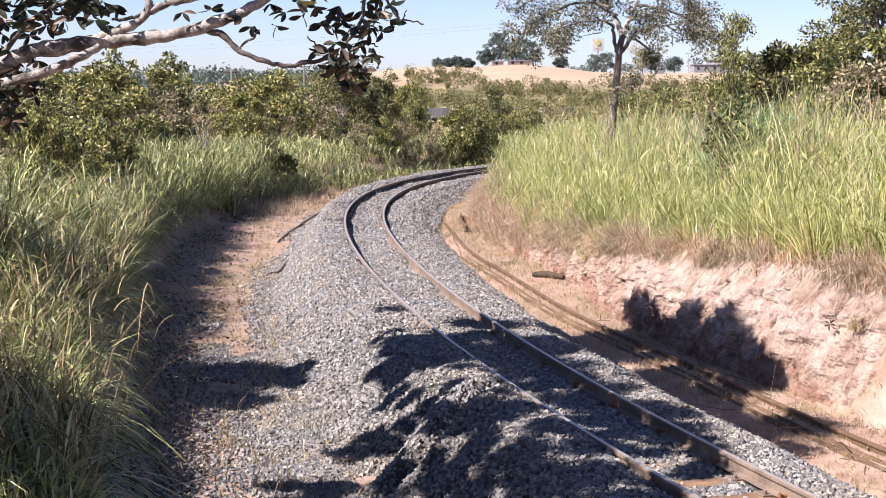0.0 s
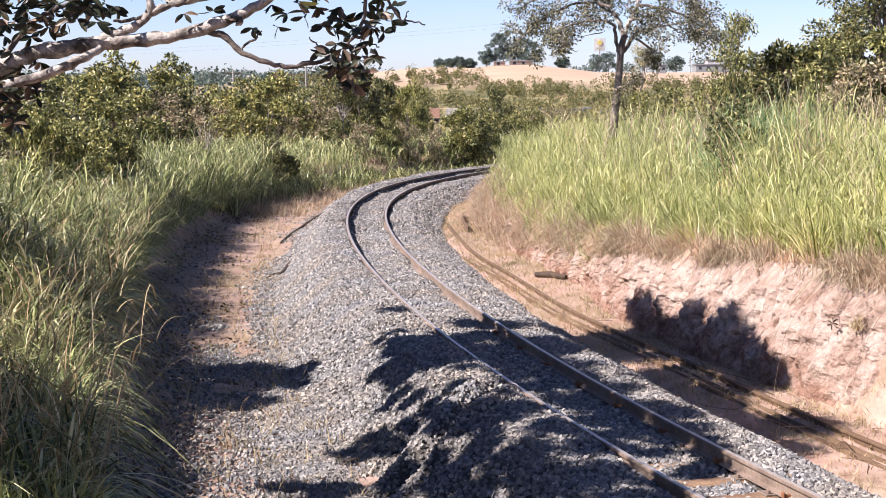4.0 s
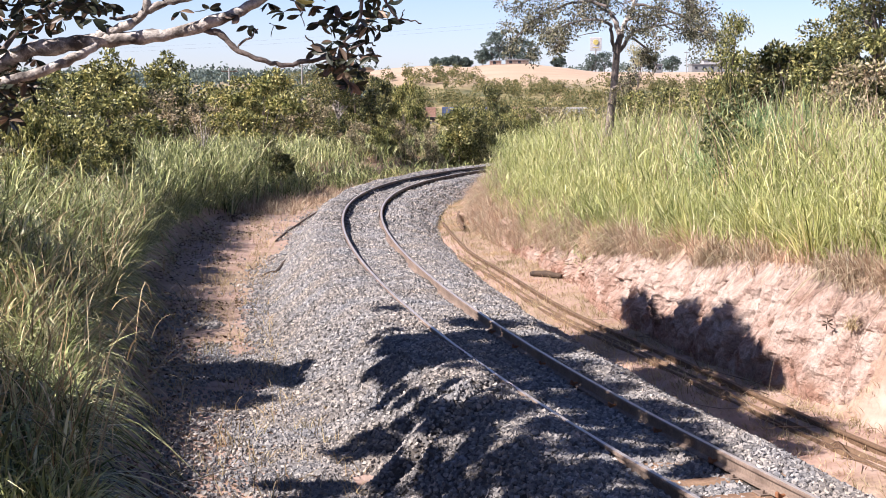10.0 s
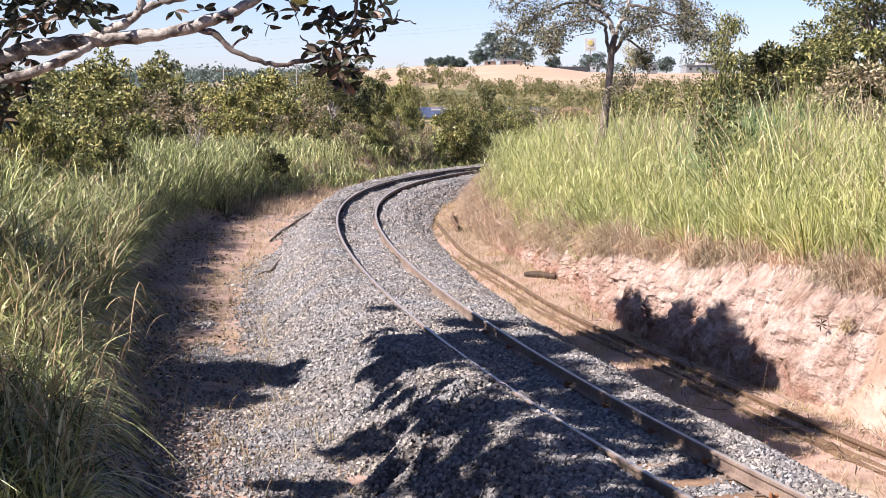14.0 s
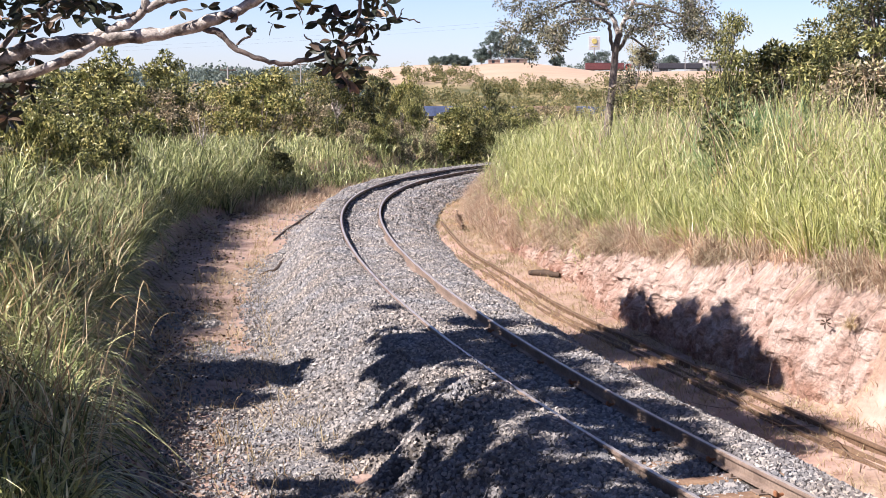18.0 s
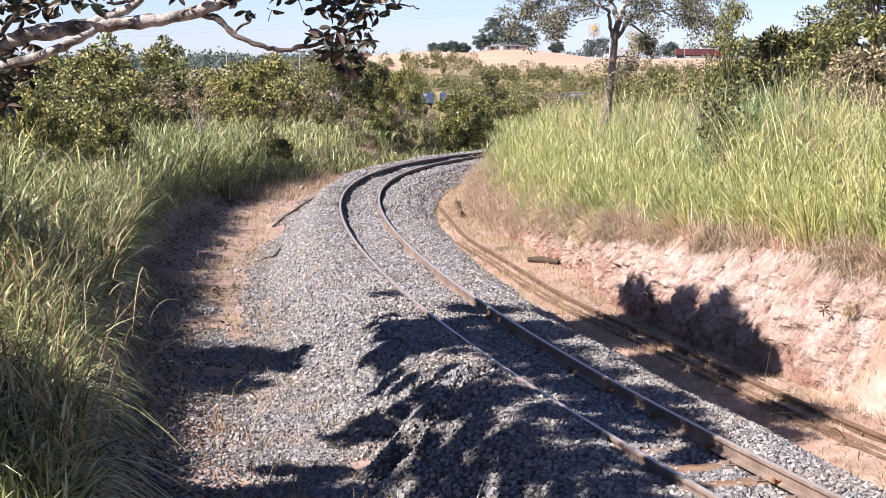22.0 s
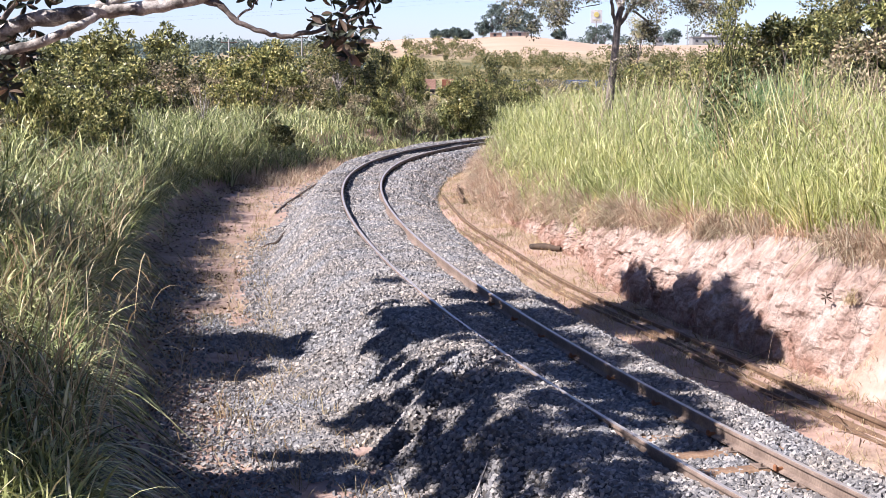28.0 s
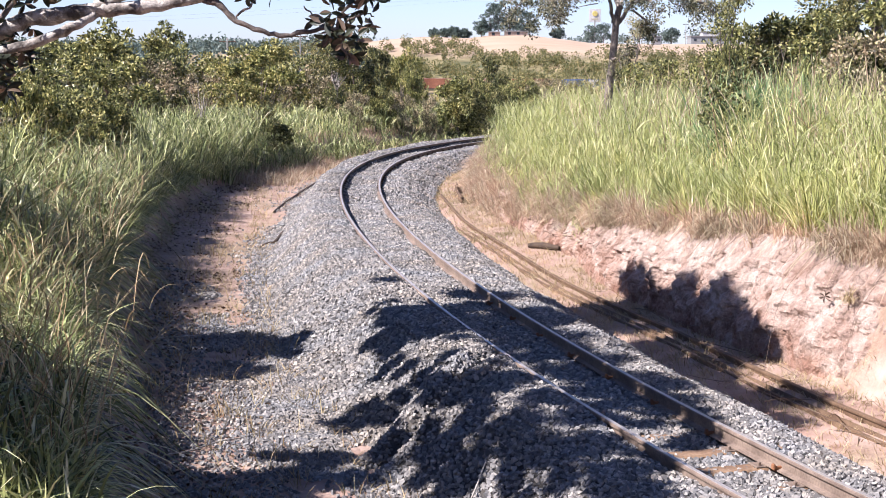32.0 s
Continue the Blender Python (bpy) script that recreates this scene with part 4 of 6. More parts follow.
def bushes():
    low = [tree("bush", "dense olive green bush", 100, 2.8, 3.0, 0.06, 0.15, 30, 210, 0.145, M_LEAF, M_BARK, 0.33, 0.12, 0.6, "bush"),
           tree("bush", "round bush with yellowish green leaves", 101, 2.9, 3.2, 0.06, 0.15, 30, 200, 0.155, M_LEAF_YEL, M_BARK, 0.35, 0.12, 0.6, "bush"),
           tree("bush", "dark green shady bush", 102, 3.0, 2.8, 0.07, 0.2, 28, 210, 0.145, M_LEAF_DARK, M_BARK, 0.36, 0.15, 0.6, "bush"),
           tree("bush", "sparse greyish bush with bare twigs", 103, 2.6, 3.0, 0.05, 0.2, 28, 190, 0.125, M_LEAF_GREY, M_BARK, 0.34, 0.15, 0.6, "bush")]
    broad = tree("bush", "olive broad-leaved bush with some yellowing leaves in tall grass", 104, 2.9, 2.6, 0.05, 0.2, 30, 150, 0.13, M_LEAF, M_BARK, 0.34, 0.15, 0.6, "bush")
    put(broad, -8.7, 36.5, 20, (0.8, 0.85))
    for x, y, turn, size in ((-9.9, 37.0, 80, (1.0, 1.0)), (-8.9, 39.0, 150, (0.8, 0.85)), (-9.9, 40.0, 220, (1.0, 1.0)), (-9.2, 43.5, 300, (0.8, 0.8))):
        again(broad, x, y, turn, size)
    dense = tree("bush", "dense round dark green bush beside the curve", 105, 2.75, 2.6, 0.06, 0.15, 42, 230, 0.13, M_LEAF, M_BARK, 0.34, 0.08, 0.5, "bush")
    put(dense, 0.98, 70.0, 60, 1.0)
    # a row added behind the grass, to cast shade on the path's edge
    for x, y, turn, size in ((-8.0, 36.6, 0, (0.5, 0.62)), (-8.3, 38.6, 70, (0.5, 0.66)), (-8.6, 40.6, 140, (0.52, 0.66)), (-8.9, 42.6, 210, (0.5, 0.66)), (-9.2, 44.6, 280, (0.5, 0.66))):
        again(dense, x, y, turn, size, "dense olive bush added behind the grass to shade the path")
    used = set()

    def place(kind, x, y, size, turn):
        if kind in used:
            return again(low[kind], x, y, turn, size)
        used.add(kind)
        return put(low[kind], x, y, turn, size)

    # x, y, kind, size (or width and height)
    beside_path = [(-7.69, 92, 0, 1.2), (-7.97, 80, 3, 0.95), (-8.07, 72, 1, 1.2), (-8.6, 68, 1, 0.95), (-9.2, 76, 0, 1.2), (-11.37, 84, 3, 1.15),
                   (-11.07, 74, 3, 0.95), (-12.83, 80, 0, 1.2), (-11.64, 66, 2, 1.05), (-11.34, 60, 3, 1.1), (-11.38, 56, 1, 1.0), (-13.48, 62, 3, 1.2),
                   (-12.61, 54, 0, 1.15), (-12.57, 50, 3, 1.1), (-13.82, 52, 2, 1.15), (-13.44, 48, 3, 1.1)]
    left_wood = [(-10.27, 105, 1, 1.2), (-11.93, 100, 0, 1.2), (-15.87, 110, 3, 1.25), (-16.93, 100, 1, 1.3), (-17.49, 90, 3, 1.3), (-17.83, 80, 1, 1.3),
                 (-18.57, 76, 0, 1.3), (-18.6, 70, 3, 1.2), (-8.27, 40, 1, (0.55, 0.72)), (-8.47, 38, 1, (0.5, 0.7)), (-8.79, 36, 0, 0.7), (-9.3, 35, 3, 0.8),
                 (-8.6, 38, 2, (0.55, 0.6))]
    outside_curve = [(-3.4, 66.0, 3, (0.5, 0.62)), (-2.5, 66.8, 0, (0.45, 0.66)), (-1.6, 67.2, 3, (0.45, 0.7)), (-0.55, 68.0, 3, (0.42, 0.8)), (1.9, 73.0, 0, (0.5, 0.7)),
                     (-4.6, 66.5, 2, (0.5, 0.6)), (2.4, 80, 2, (0.7, 1.0)), (-1.84, 78, 1, (0.62, 1.1)), (-1.14, 74, 0, (0.38, 1.0)),
                     (-2.46, 84, 0, (0.7, 1.05)), (-4.01, 78, 2, (1.0, 1.3)), (-3.49, 82, 2, (0.8, 1.2)),
                     (-3.57, 96, 0, 1.1), (-5.82, 84, 3, 1.2), (-7.23, 110, 0, 1.2)]
    right_wood = [(7.66, 62, 2, 0.85), (8.16, 60, 0, 0.9), (9.32, 62, 3, 0.88), (9.45, 58, 0, 0.85), (7.57, 66, 0, 0.85), (3.63, 84, 2, 0.72),
                  (4.07, 78, 0, 0.7), (5.17, 80, 3, 0.8), (5.86, 76, 3, 0.8), (6.58, 72, 3, 0.85), (7.02, 70, 0, 0.8), (7.36, 42, 0, (0.6, 0.9)),
                  (9.21, 50, 3, 1.0), (10.53, 54, 0, 1.25), (10.79, 52, 3, 1.3), (10.91, 50, 2, 1.25), (12.36, 54, 3, 1.3), (11.02, 46, 2, 1.1),
                  (12.79, 50, 2, 1.35), (11.88, 44, 3, 1.2), (7.78, 34, 0, (0.35, 0.9)), (13.65, 48, 0, 1.4), (6.08, 34, 2, (0.3, 0.98))]
    # the first, a dark bush, is added in place of a shaded pocket in the grass
    thicket = [(-6.0, 56.5, 2, (0.6, 0.5)), (-8.6, 34.0, 1, (0.55, 0.9)), (-7.6, 35.0, 1, (0.42, 0.6)), (-8.4, 39.5, 3, (0.42, 0.66)), (-8.7, 42.0, 1, (0.45, 0.68)), (-9.0, 44.5, 3, (0.42, 0.68))]
    for i, (x, y, kind, size) in enumerate(thicket + beside_path + left_wood + outside_curve + right_wood):
        place(kind, x, y, size, (i * 137) % 360)


bushes()


def trees():
    t = tree("shrub", "small dark leafy shrub standing in the tall grass", 209, 2.5, 0.75, 0.025, 0.4, 14, 70, 0.1, M_LEAF_DARK, M_BARK, 0.2, 0.4, 0.6, "bush")
    put(t, 5.0, 27.6, 30, 1.0)
    t = tree("small_tree", "small tree with a light green airy crown above the scrub", 202, 4.8, 2.4, 0.09, 0.4, 20, 130, 0.2, M_LEAF, M_BARK, 0.42, 0.5, 0.6)
    put(t, -14.41, 82, 0, 1.05)
    again(t, -12.73, 60, 100, 0.95)
    again(t, -12.78, 64, 200, 0.85)
    t = tree("dark_tree", "tree with pale forked trunks and a dark dense crown", 203, 4.0, 3.0, 0.10, 0.55, 26, 260, 0.12, M_LEAF_DARK, M_BARK_PALE, 0.45, 0.66, 0.6)
    put(t, -4.63, 72, 40, 0.92)
    t = tree("bare_tree", "thin pale tree with almost bare forked branches", 204, 2.6, 1.6, 0.05, 0.4, 8, 14, 0.1, M_LEAF_GREY, M_BARK_PALE, 0.3, 0.6, 0.6)
    put(t, -8.2, 54, 40, 1.1)
    t = tree("leafy_tree", "upright leafy tree with yellowish green leaves", 205, 4.8, 2.2, 0.10, 0.4, 24, 190, 0.12, M_LEAF, M_BARK, 0.42, 0.35, 0.6)
    put(t, 9.12, 50, 10, (0.72, 1.02))
    t = tree("shade_tree", "large dark leafy tree behind the tall grass", 206, 6.8, 5.0, 0.22, 0.3, 70, 330, 0.125, M_LEAF_DARK, M_BARK, 0.55, 0.2, 0.6)
    put(t, 13.86, 50, 10, 1.0)
    t = tree("leafy_tree", "broad yellowish green tree beside the scrub", 207, 4.2, 3.2, 0.14, 0.3, 36, 210, 0.135, M_LEAF, M_BARK, 0.46, 0.3, 0.6)
    put(t, 11.8, 47, 60, (0.9, 0.88))
    again(t, 11.92, 56, 150, 0.8)
    t = tree("flowering_tree", "small tree with pale cream blossom", 208, 3.6, 2.4, 0.07, 0.3, 16, 60, 0.14, M_LEAF_CREAM, M_BARK, 0.4, 0.35, 0.6)
    put(t, 13.67, 110, 0, 1.0)
    t.location.z = 1.9


trees()


def slender_tree():
    """The crooked tree on the cutting: trunk, forking limbs, airy crown of small clumps."""
    rng = np.random.default_rng(620)
    D = 38.0
    top = new("slender_tree")
    tagged(top, "slender savanna tree with a crooked grey trunk and airy crown", "tree")
    v, q = tube(spline([(4.02, D, 2.15), (4.07, D, 2.76), (4.13, D, 3.31), (4.17, D, 3.85), (4.21, D, 4.32), (4.29, D, 4.64)], 16),
                np.interp(np.arange(16), [0, 6, 15], [0.105, 0.09, 0.075]), 9)
    under("trunk", mesh_np("trunk", v, q, M_BARK, True), top)
    boughs = [([(4.28, 4.58), (4.13, 4.94), (3.95, 5.27), (3.75, 5.75)], 0.075),
              ([(4.28, 4.58), (4.4, 4.94), (4.59, 5.34), (4.7, 5.88)], 0.07),
              ([(4.19, 4.15), (4.36, 4.34), (4.59, 4.64), (4.9, 4.77), (5.31, 4.85), (5.71, 4.91)], 0.06),
              ([(4.15, 4.23), (4.06, 4.58), (3.99, 4.85), (3.61, 4.96), (3.07, 4.87), (2.52, 4.64)], 0.05),
              ([(4.59, 4.53), (4.9, 4.31), (4.99, 4.12), (5.05, 3.85)], 0.03),
              ([(3.95, 5.27), (3.34, 5.41), (2.73, 5.21), (2.12, 4.87), (1.82, 4.53)], 0.04),
              ([(4.59, 5.34), (5.17, 5.23), (5.78, 5.02), (6.26, 4.66), (6.49, 4.42)], 0.04)]
    lesser = [([(4.1, 3.33), (4.29, 3.44), (4.37, 3.54)], 0.05),
              ([(4.7, 5.88), (5.37, 5.75), (5.99, 5.48), (6.32, 5.21)], 0.035),
              ([(3.75, 5.75), (2.93, 5.82), (2.25, 5.55), (1.78, 5.21)], 0.035),
              ([(5.31, 4.85), (5.65, 4.66), (5.99, 4.69)], 0.02),
              ([(4.4, 4.94), (4.76, 5.07), (5.17, 4.99)], 0.03),
              ([(3.07, 4.87), (2.93, 4.53), (2.86, 4.23)], 0.015),
              ([(4.08, 5.07), (3.61, 5.48), (3.47, 6.02)], 0.03)]
    clumps = []
    for pts, r0 in boughs + lesser:
        n = len(pts) * 4
        p = spline([(a, D, b) for a, b in pts], n)
        p[:, 1] += np.linspace(0, 1, n) * rng.normal(0, 0.9)
        v, q = tube(p + rng.normal(0, 0.012, p.shape), np.linspace(r0, r0 * 0.3, n), 7)
        under("limb", mesh_np("limb", v, q, M_BARK_PALE if r0 > 0.06 else M_BARK, True), top)
        clumps += [p[int(n * f)] for f in (0.5, 0.62, 0.74, 0.86, 0.99)]
    tw = []
    for k in range(150):
        c = clumps[rng.integers(0, len(clumps))]
        e = c + rng.normal(0, 0.28, 3) * (1, 1, 0.8)
        tw.append(tube(spline([c, (c + e) / 2 + rng.normal(0, 0.04, 3), e], 4), [0.014, 0.011, 0.008, 0.004], 4))
        clumps.append(e) if rng.random() < 0.5 else None
    for v, q in tw:
        under("twig", mesh_np("twig", v, q, M_BARK), top)
    for a, b in [(1.98, 5.07), (2.19, 4.66), (1.91, 4.46), (2.46, 4.46), (2.73, 4.94), (2.93, 5.27), (2.39, 5.34), (1.85, 4.87), (6.19, 4.64), (6.39, 4.5), (6.08, 4.34), (5.85, 5.07), (5.51, 5.27), (5.1, 5.41), (4.56, 5.55), (3.61, 5.32), (3.34, 4.94), (6.26, 4.94), (5.58, 4.46), (2.93, 4.66), (2.05, 4.19), (3.2, 5.21), (5.37, 5.61), (4.15, 5.41), (2.59, 4.19), (5.99, 4.8)]:
        for j in range(2):
            clumps.append(np.array([a + rng.normal(0, 0.14), D + rng.normal(0, 0.8), b + rng.normal(0, 0.11)]))
    c = np.array(clumps)
    c = c[rng.random(len(c)) < 0.85]
    per = 100
    cc = np.repeat(c, per, 0)
    g = unit(rng.normal(size=cc.shape)) * rng.uniform(0, 1, (len(cc), 1)) ** 0.5 * 0.22
    v, q = leaves(rng, cc + g, 0.072, 0.5, g * 4 + rng.normal(0, 0.6, g.shape) - (0, 0, 0.3))
    under("crown", mesh_np("crown", v, q, M_LEAF_SILVER), top)


slender_tree()


# ================= the overhanging tree =================
def overhanging_tree():
    rng = np.random.default_rng(300)
    top = new("overhanging_tree")
    base = np.array([-6.6, 11.0, float(land([-6.6], [11.0])[0])])
    tagged(top, "old tree whose crooked grey branches, with painted-in dapple, hang over the view", "tree")
    v, q = tube(spline([base - (0, 0, 0.2), base + (0.2, 0, 1.5), base + (0.5, 0.1, 3.2), base + (0.6, 0.4, 5.2)], 10), np.linspace(0.26, 0.16, 10), 10)
    under("trunk", mesh_np("trunk", v, q, M_BARK_PALE, True), top)
    D = 10.0
    fork = base + np.array([0.5, 0.1, 3.2])
    limbs = [([fork, (-3.23, 10, 3.63), (-2.8, 10, 3.75), (-2.59, 10, 3.84), (-2.37, 10, 3.87), (-2.16, 10, 3.9), (-1.89, 10, 3.92), (-1.6, 10, 3.96),
              (-1.37, 10, 4.04), (-1.17, 10, 4.13), (-0.94, 10, 4.28)], 0.062, 0.03),
            ([(-3.34, 10, 3.4), (-2.77, 9.9, 3.63), (-2.56, 9.9, 3.68), (-2.37, 9.9, 3.75), (-2.24, 9.9, 3.81), (-2.14, 10, 3.89)], 0.036, 0.028),
            ([(-2.14, 10, 3.93), (-2.03, 10, 3.97), (-1.93, 10, 4.01), (-1.84, 10, 4.1), (-1.86, 10, 4.24), (-1.91, 10, 4.42)], 0.034, 0.022),
            ([(-1.86, 10, 4.08), (-1.73, 10, 4.13), (-1.55, 10, 4.17), (-1.3, 10, 4.22)], 0.026, 0.018),
            ([(-2.09, 10.1, 4.04), (-1.94, 10, 4.05), (-1.88, 10, 4.07)], 0.010, 0.012)]
    twigs = [([(-1.51, 10, 3.98), (-1.38, 10, 3.94), (-1.28, 10, 3.85), (-1.16, 10, 3.79), (-1.01, 10, 3.75), (-0.85, 10, 3.77), (-0.69, 10, 3.8), (-0.61, 10, 3.75)], 0.022, 0.011),
            ([(-1.28, 10, 3.86), (-1.23, 10, 3.9), (-1.19, 10, 3.92), (-1.15, 10, 3.98)], 0.009, 0.005),
            ([(-0.51, 10, 4.38), (-0.49, 10, 4.17), (-0.53, 10, 3.99), (-0.63, 10, 3.85), (-0.64, 10, 3.74), (-0.58, 10, 3.63)], 0.014, 0.008)]
    lesser = [([(-0.46, 10, 4.31), (-0.34, 10, 4.13), (-0.28, 10, 4.05), (-0.22, 10, 4.03), (-0.12, 10, 4.01)], 0.010, 0.004),
            ([(-0.25, 10, 4.03), (-0.23, 10, 4.09)], 0.005, 0.003),
            ([(-0.66, 10, 3.81), (-0.76, 10, 3.84), (-0.8, 10, 3.89), (-0.85, 10, 3.93)], 0.008, 0.004),
            ([(-0.58, 10, 3.84), (-0.49, 10, 3.88), (-0.41, 10, 3.88)], 0.008, 0.004),
            ([(-0.94, 10, 4.28), (-0.8, 10, 4.24), (-0.62, 10, 4.28), (-0.48, 10, 4.38)], 0.03, 0.016),
            ([(-2.8, 10, 3.77), (-2.64, 10.2, 4.03), (-2.44, 10.3, 4.15), (-2.17, 10.4, 4.3)], 0.02, 0.012)]
    for pts, r0, r1 in limbs + twigs + lesser:
        n = max(8, len(pts) * 4)
        p = spline(pts, n) + rng.normal(0, 0.004, (n, 3))
        v, q = tube(p, np.linspace(r0, r1, n) * rng.uniform(0.84, 1.14, n), 9)
        # thin branches take the darker bark, which stands in for their backlit undersides
        under("branch", mesh_np("branch", v, q, M_BARK_PALE if r0 > 0.025 else M_BARK, True), top)
    # whorls of leathery leaves at the twig ends
    tips = [(-1.23, 4), (-1.04, 4), (-0.96, 4.07), (-0.75, 4.01), (-0.66, 4.06), (-0.58, 4.01), (-0.51, 4.1), (-0.46, 3.95), (-0.53, 3.9), (-0.66, 3.89), (-0.72, 3.82), (-0.76, 3.73), (-0.69, 3.71), (-0.61, 3.7), (-0.56, 3.63), (-0.51, 3.71), (-0.43, 3.8), (-0.51, 3.81), (-0.34, 4.04), (-0.41, 4.1), (-0.39, 3.97), (-0.66, 4.13), (-0.8, 4.12), (-0.91, 4.14), (-0.48, 4.14), (-0.34, 4.14), (-1.09, 4.14), (-1.26, 4.06), (-1.62, 4.08), (-1.44, 4.1), (-0.62, 3.78), (-0.58, 3.75), (-0.66, 3.77)]
    for k in range(105):
        tips.append((rng.uniform(-3.09, -2.07), rng.uniform(3.95, 4.38)))
    for k in range(110):
        tips.append((rng.uniform(-3.12, -2.62), rng.uniform(3.40, 3.86)))
    for k in range(12):
        tips.append((rng.normal(-0.593, 0.107), rng.uniform(3.83, 4.24)))
    for k in range(8):
        tips.append((rng.normal(-0.639, 0.071), rng.uniform(3.63, 3.86)))
    for k in range(26):
        tips.append((rng.uniform(-2.09, -0.30), rng.uniform(4.17, 4.38)))
    pos, out = [], []
    for tx, tz in tips:
        c = np.array([tx, D + rng.uniform(-0.3, 0.5), tz])
        for j in range(rng.integers(4, 8)):
            a = rng.uniform(0, 6.28)
            pos.append(c)
            out.append((math.cos(a), math.sin(a) * 0.8, rng.uniform(-1.1, 0.35)))
    v, q = round_leaves(rng, np.array(pos), 0.095, 0.40, np.array(out))
    under("hanging_leaves", mesh_np("hanging_leaves", v, q, M_LEAF_NEAR), top)
    # one leaf in a brighter material: the sun on it is put into the colour
    v, q = round_leaves(rng, np.array([(-0.88, 9.6, 4.14)]), 0.14, 0.36, np.array([[1.0, 0, -0.3]]))
    under("leaf", mesh_np("leaf", v, q, M_LEAF_YEL), top, "leaf with its sunlight painted as bright green")
    # the crown overhead: clumps above the view, whose shade falls on the track
    spots = []

    def shade(x, y, rx, ry, n, z, size=1.0, above=0.0):
        """Clumps at heights z whose shade falls on the ground round (x, y), out to rx aside and ry along."""
        zg = surface_z(x, y) + above
        for k in range(n):
            a, f = rng.uniform(0, 6.28), math.sqrt(rng.random())
            g = np.array([x + rx * f * math.cos(a), y + ry * f * math.sin(a), zg])
            spots.append(g - np.array(SUN_TRAVEL) * (rng.uniform(*z) - zg) / -SUN_TRAVEL.z)
            sizes.append(size)

    sizes = []
    # across the rails
    shade(-0.35, 21.9, 0.6, 0.7, 9, (5.3, 7.5), 0.8)
    shade(0.1, 20.9, 0.95, 0.8, 22, (5.3, 7.5))
    shade(0.75, 23.7, 0.4, 0.7, 7, (5.3, 7.5), 0.7)
    shade(1.15, 21.3, 0.6, 1.7, 26, (5.3, 7.5))
    shade(-0.75, 20.6, 0.35, 0.7, 8, (5.3, 7.5), 0.7)
    shade(1.75, 18.6, 0.55, 1.6, 22, (5.3, 7.5), 0.75)
    shade(2.35, 17.2, 0.4, 0.9, 12, (5.3, 7.5), 0.7)
    shade(-0.3, 20.7, 0.7, 0.8, 16, (5.3, 7.5), 0.6)
    shade(0.5, 18.8, 0.5, 0.5, 4, (5.3, 7.5), 0.5)
    shade(0.3, 22.4, 0.5, 0.8, 10, (5.3, 7.5), 0.6)
    # the shoulder in front of them
    shade(0.5, 17.2, 0.35, 0.45, 11, (5.0, 7.5), 0.7)
    shade(0.7, 15.2, 0.5, 0.7, 8, (5.0, 7.5), 0.8)
    shade(1.5, 13.8, 0.75, 1.0, 15, (5.0, 7.5), 0.65)
    shade(1.45, 16.0, 0.5, 0.6, 8, (5.0, 7.5), 0.6)
    shade(0.1, 15.6, 0.5, 0.7, 12, (5.0, 7.5), 0.6)
    shade(-0.55, 19.3, 0.4, 0.3, 7, (5.0, 7.5), 0.32)
    shade(-0.75, 18.3, 0.55, 0.4, 10, (5.0, 7.5), 0.3)
    shade(-0.35, 17.0, 0.6, 0.5, 12, (5.0, 7.5), 0.3)
    shade(-0.1, 18.0, 0.3, 0.7, 9, (5.0, 7.5), 0.32)
    shade(0.2, 16.3, 0.5, 0.5, 6, (5.0, 7.5), 0.45)
    shade(2.5, 15.7, 0.4, 0.8, 7, (5.0, 7.5), 0.5)
    shade(-1.3, 16.9, 0.6, 0.4, 7, (5.0, 7.5), 0.45)
    shade(-1.0, 18.5, 0.5, 0.35, 6, (5.0, 7.5), 0.3)
    # the path, and the grass beside it
    shade(-3.3, 23.2, 1.1, 1.1, 46, (5.3, 7.0), 0.9)
    shade(-2.3, 23.2, 0.5, 0.7, 10, (5.3, 7.0), 0.6)
    shade(-1.2, 16.2, 0.8, 0.6, 12, (5.0, 7.5), 0.7)
    shade(-2.4, 15.6, 0.8, 0.7, 14, (5.3, 7.5), 0.9)
    shade(-3.0, 14.0, 0.8, 1.6, 24, (5.3, 7.5))
    shade(-2.7, 12.3, 0.9, 0.9, 20, (5.6, 7.5), 0.8, 0.6)
    shade(-3.6, 14.4, 0.8, 0.8, 8, (5.6, 7.5), 0.6, 0.6)
    shade(-3.1, 13.4, 0.9, 1.2, 17, (5.6, 7.5), 0.8, 0.9)
    shade(-3.1, 21.7, 1.0, 0.6, 14, (5.3, 7.0), 0.7)
    small = len(spots)
    for st0, t0, dst, dt, n in ((24.8, 0.14, 0.45, 0.09, 16), (22.2, 0.17, 0.75, 0.10, 44), (21.2, 0.16, 0.4, 0.09, 16), (20.6, 0.12, 0.45, 0.07, 22), (22.6, 0.04, 1.15, 0.05, 44)):
        for k in range(n):
            x, y, z, _ = bank_point(np.array([rng.normal(st0, dst)]), np.array([abs(rng.normal(t0, dt))]))
            g = np.array([x[0], y[0], z[0]])
            spots.append(g - np.array(SUN_TRAVEL) * (rng.uniform(5.6, 7.5) - g[2]) / -SUN_TRAVEL.z)
    small = (small, len(spots))
    for k in range(48):
        st = rng.uniform(17.0, 25.0)
        p, _ = line(rng.uniform(1.9, 3.0), st, st, 1)
        g = np.array([p[0, 0], p[0, 1], -0.45])
        spots.append(g - np.array(SUN_TRAVEL) * (rng.uniform(5.6, 7.5) - g[2]) / -SUN_TRAVEL.z)
    for k in range(2):
        tx = rng.uniform(-1.6, -0.5)
        c = np.array([tx, D, 4.23 + 0.15 * tx])
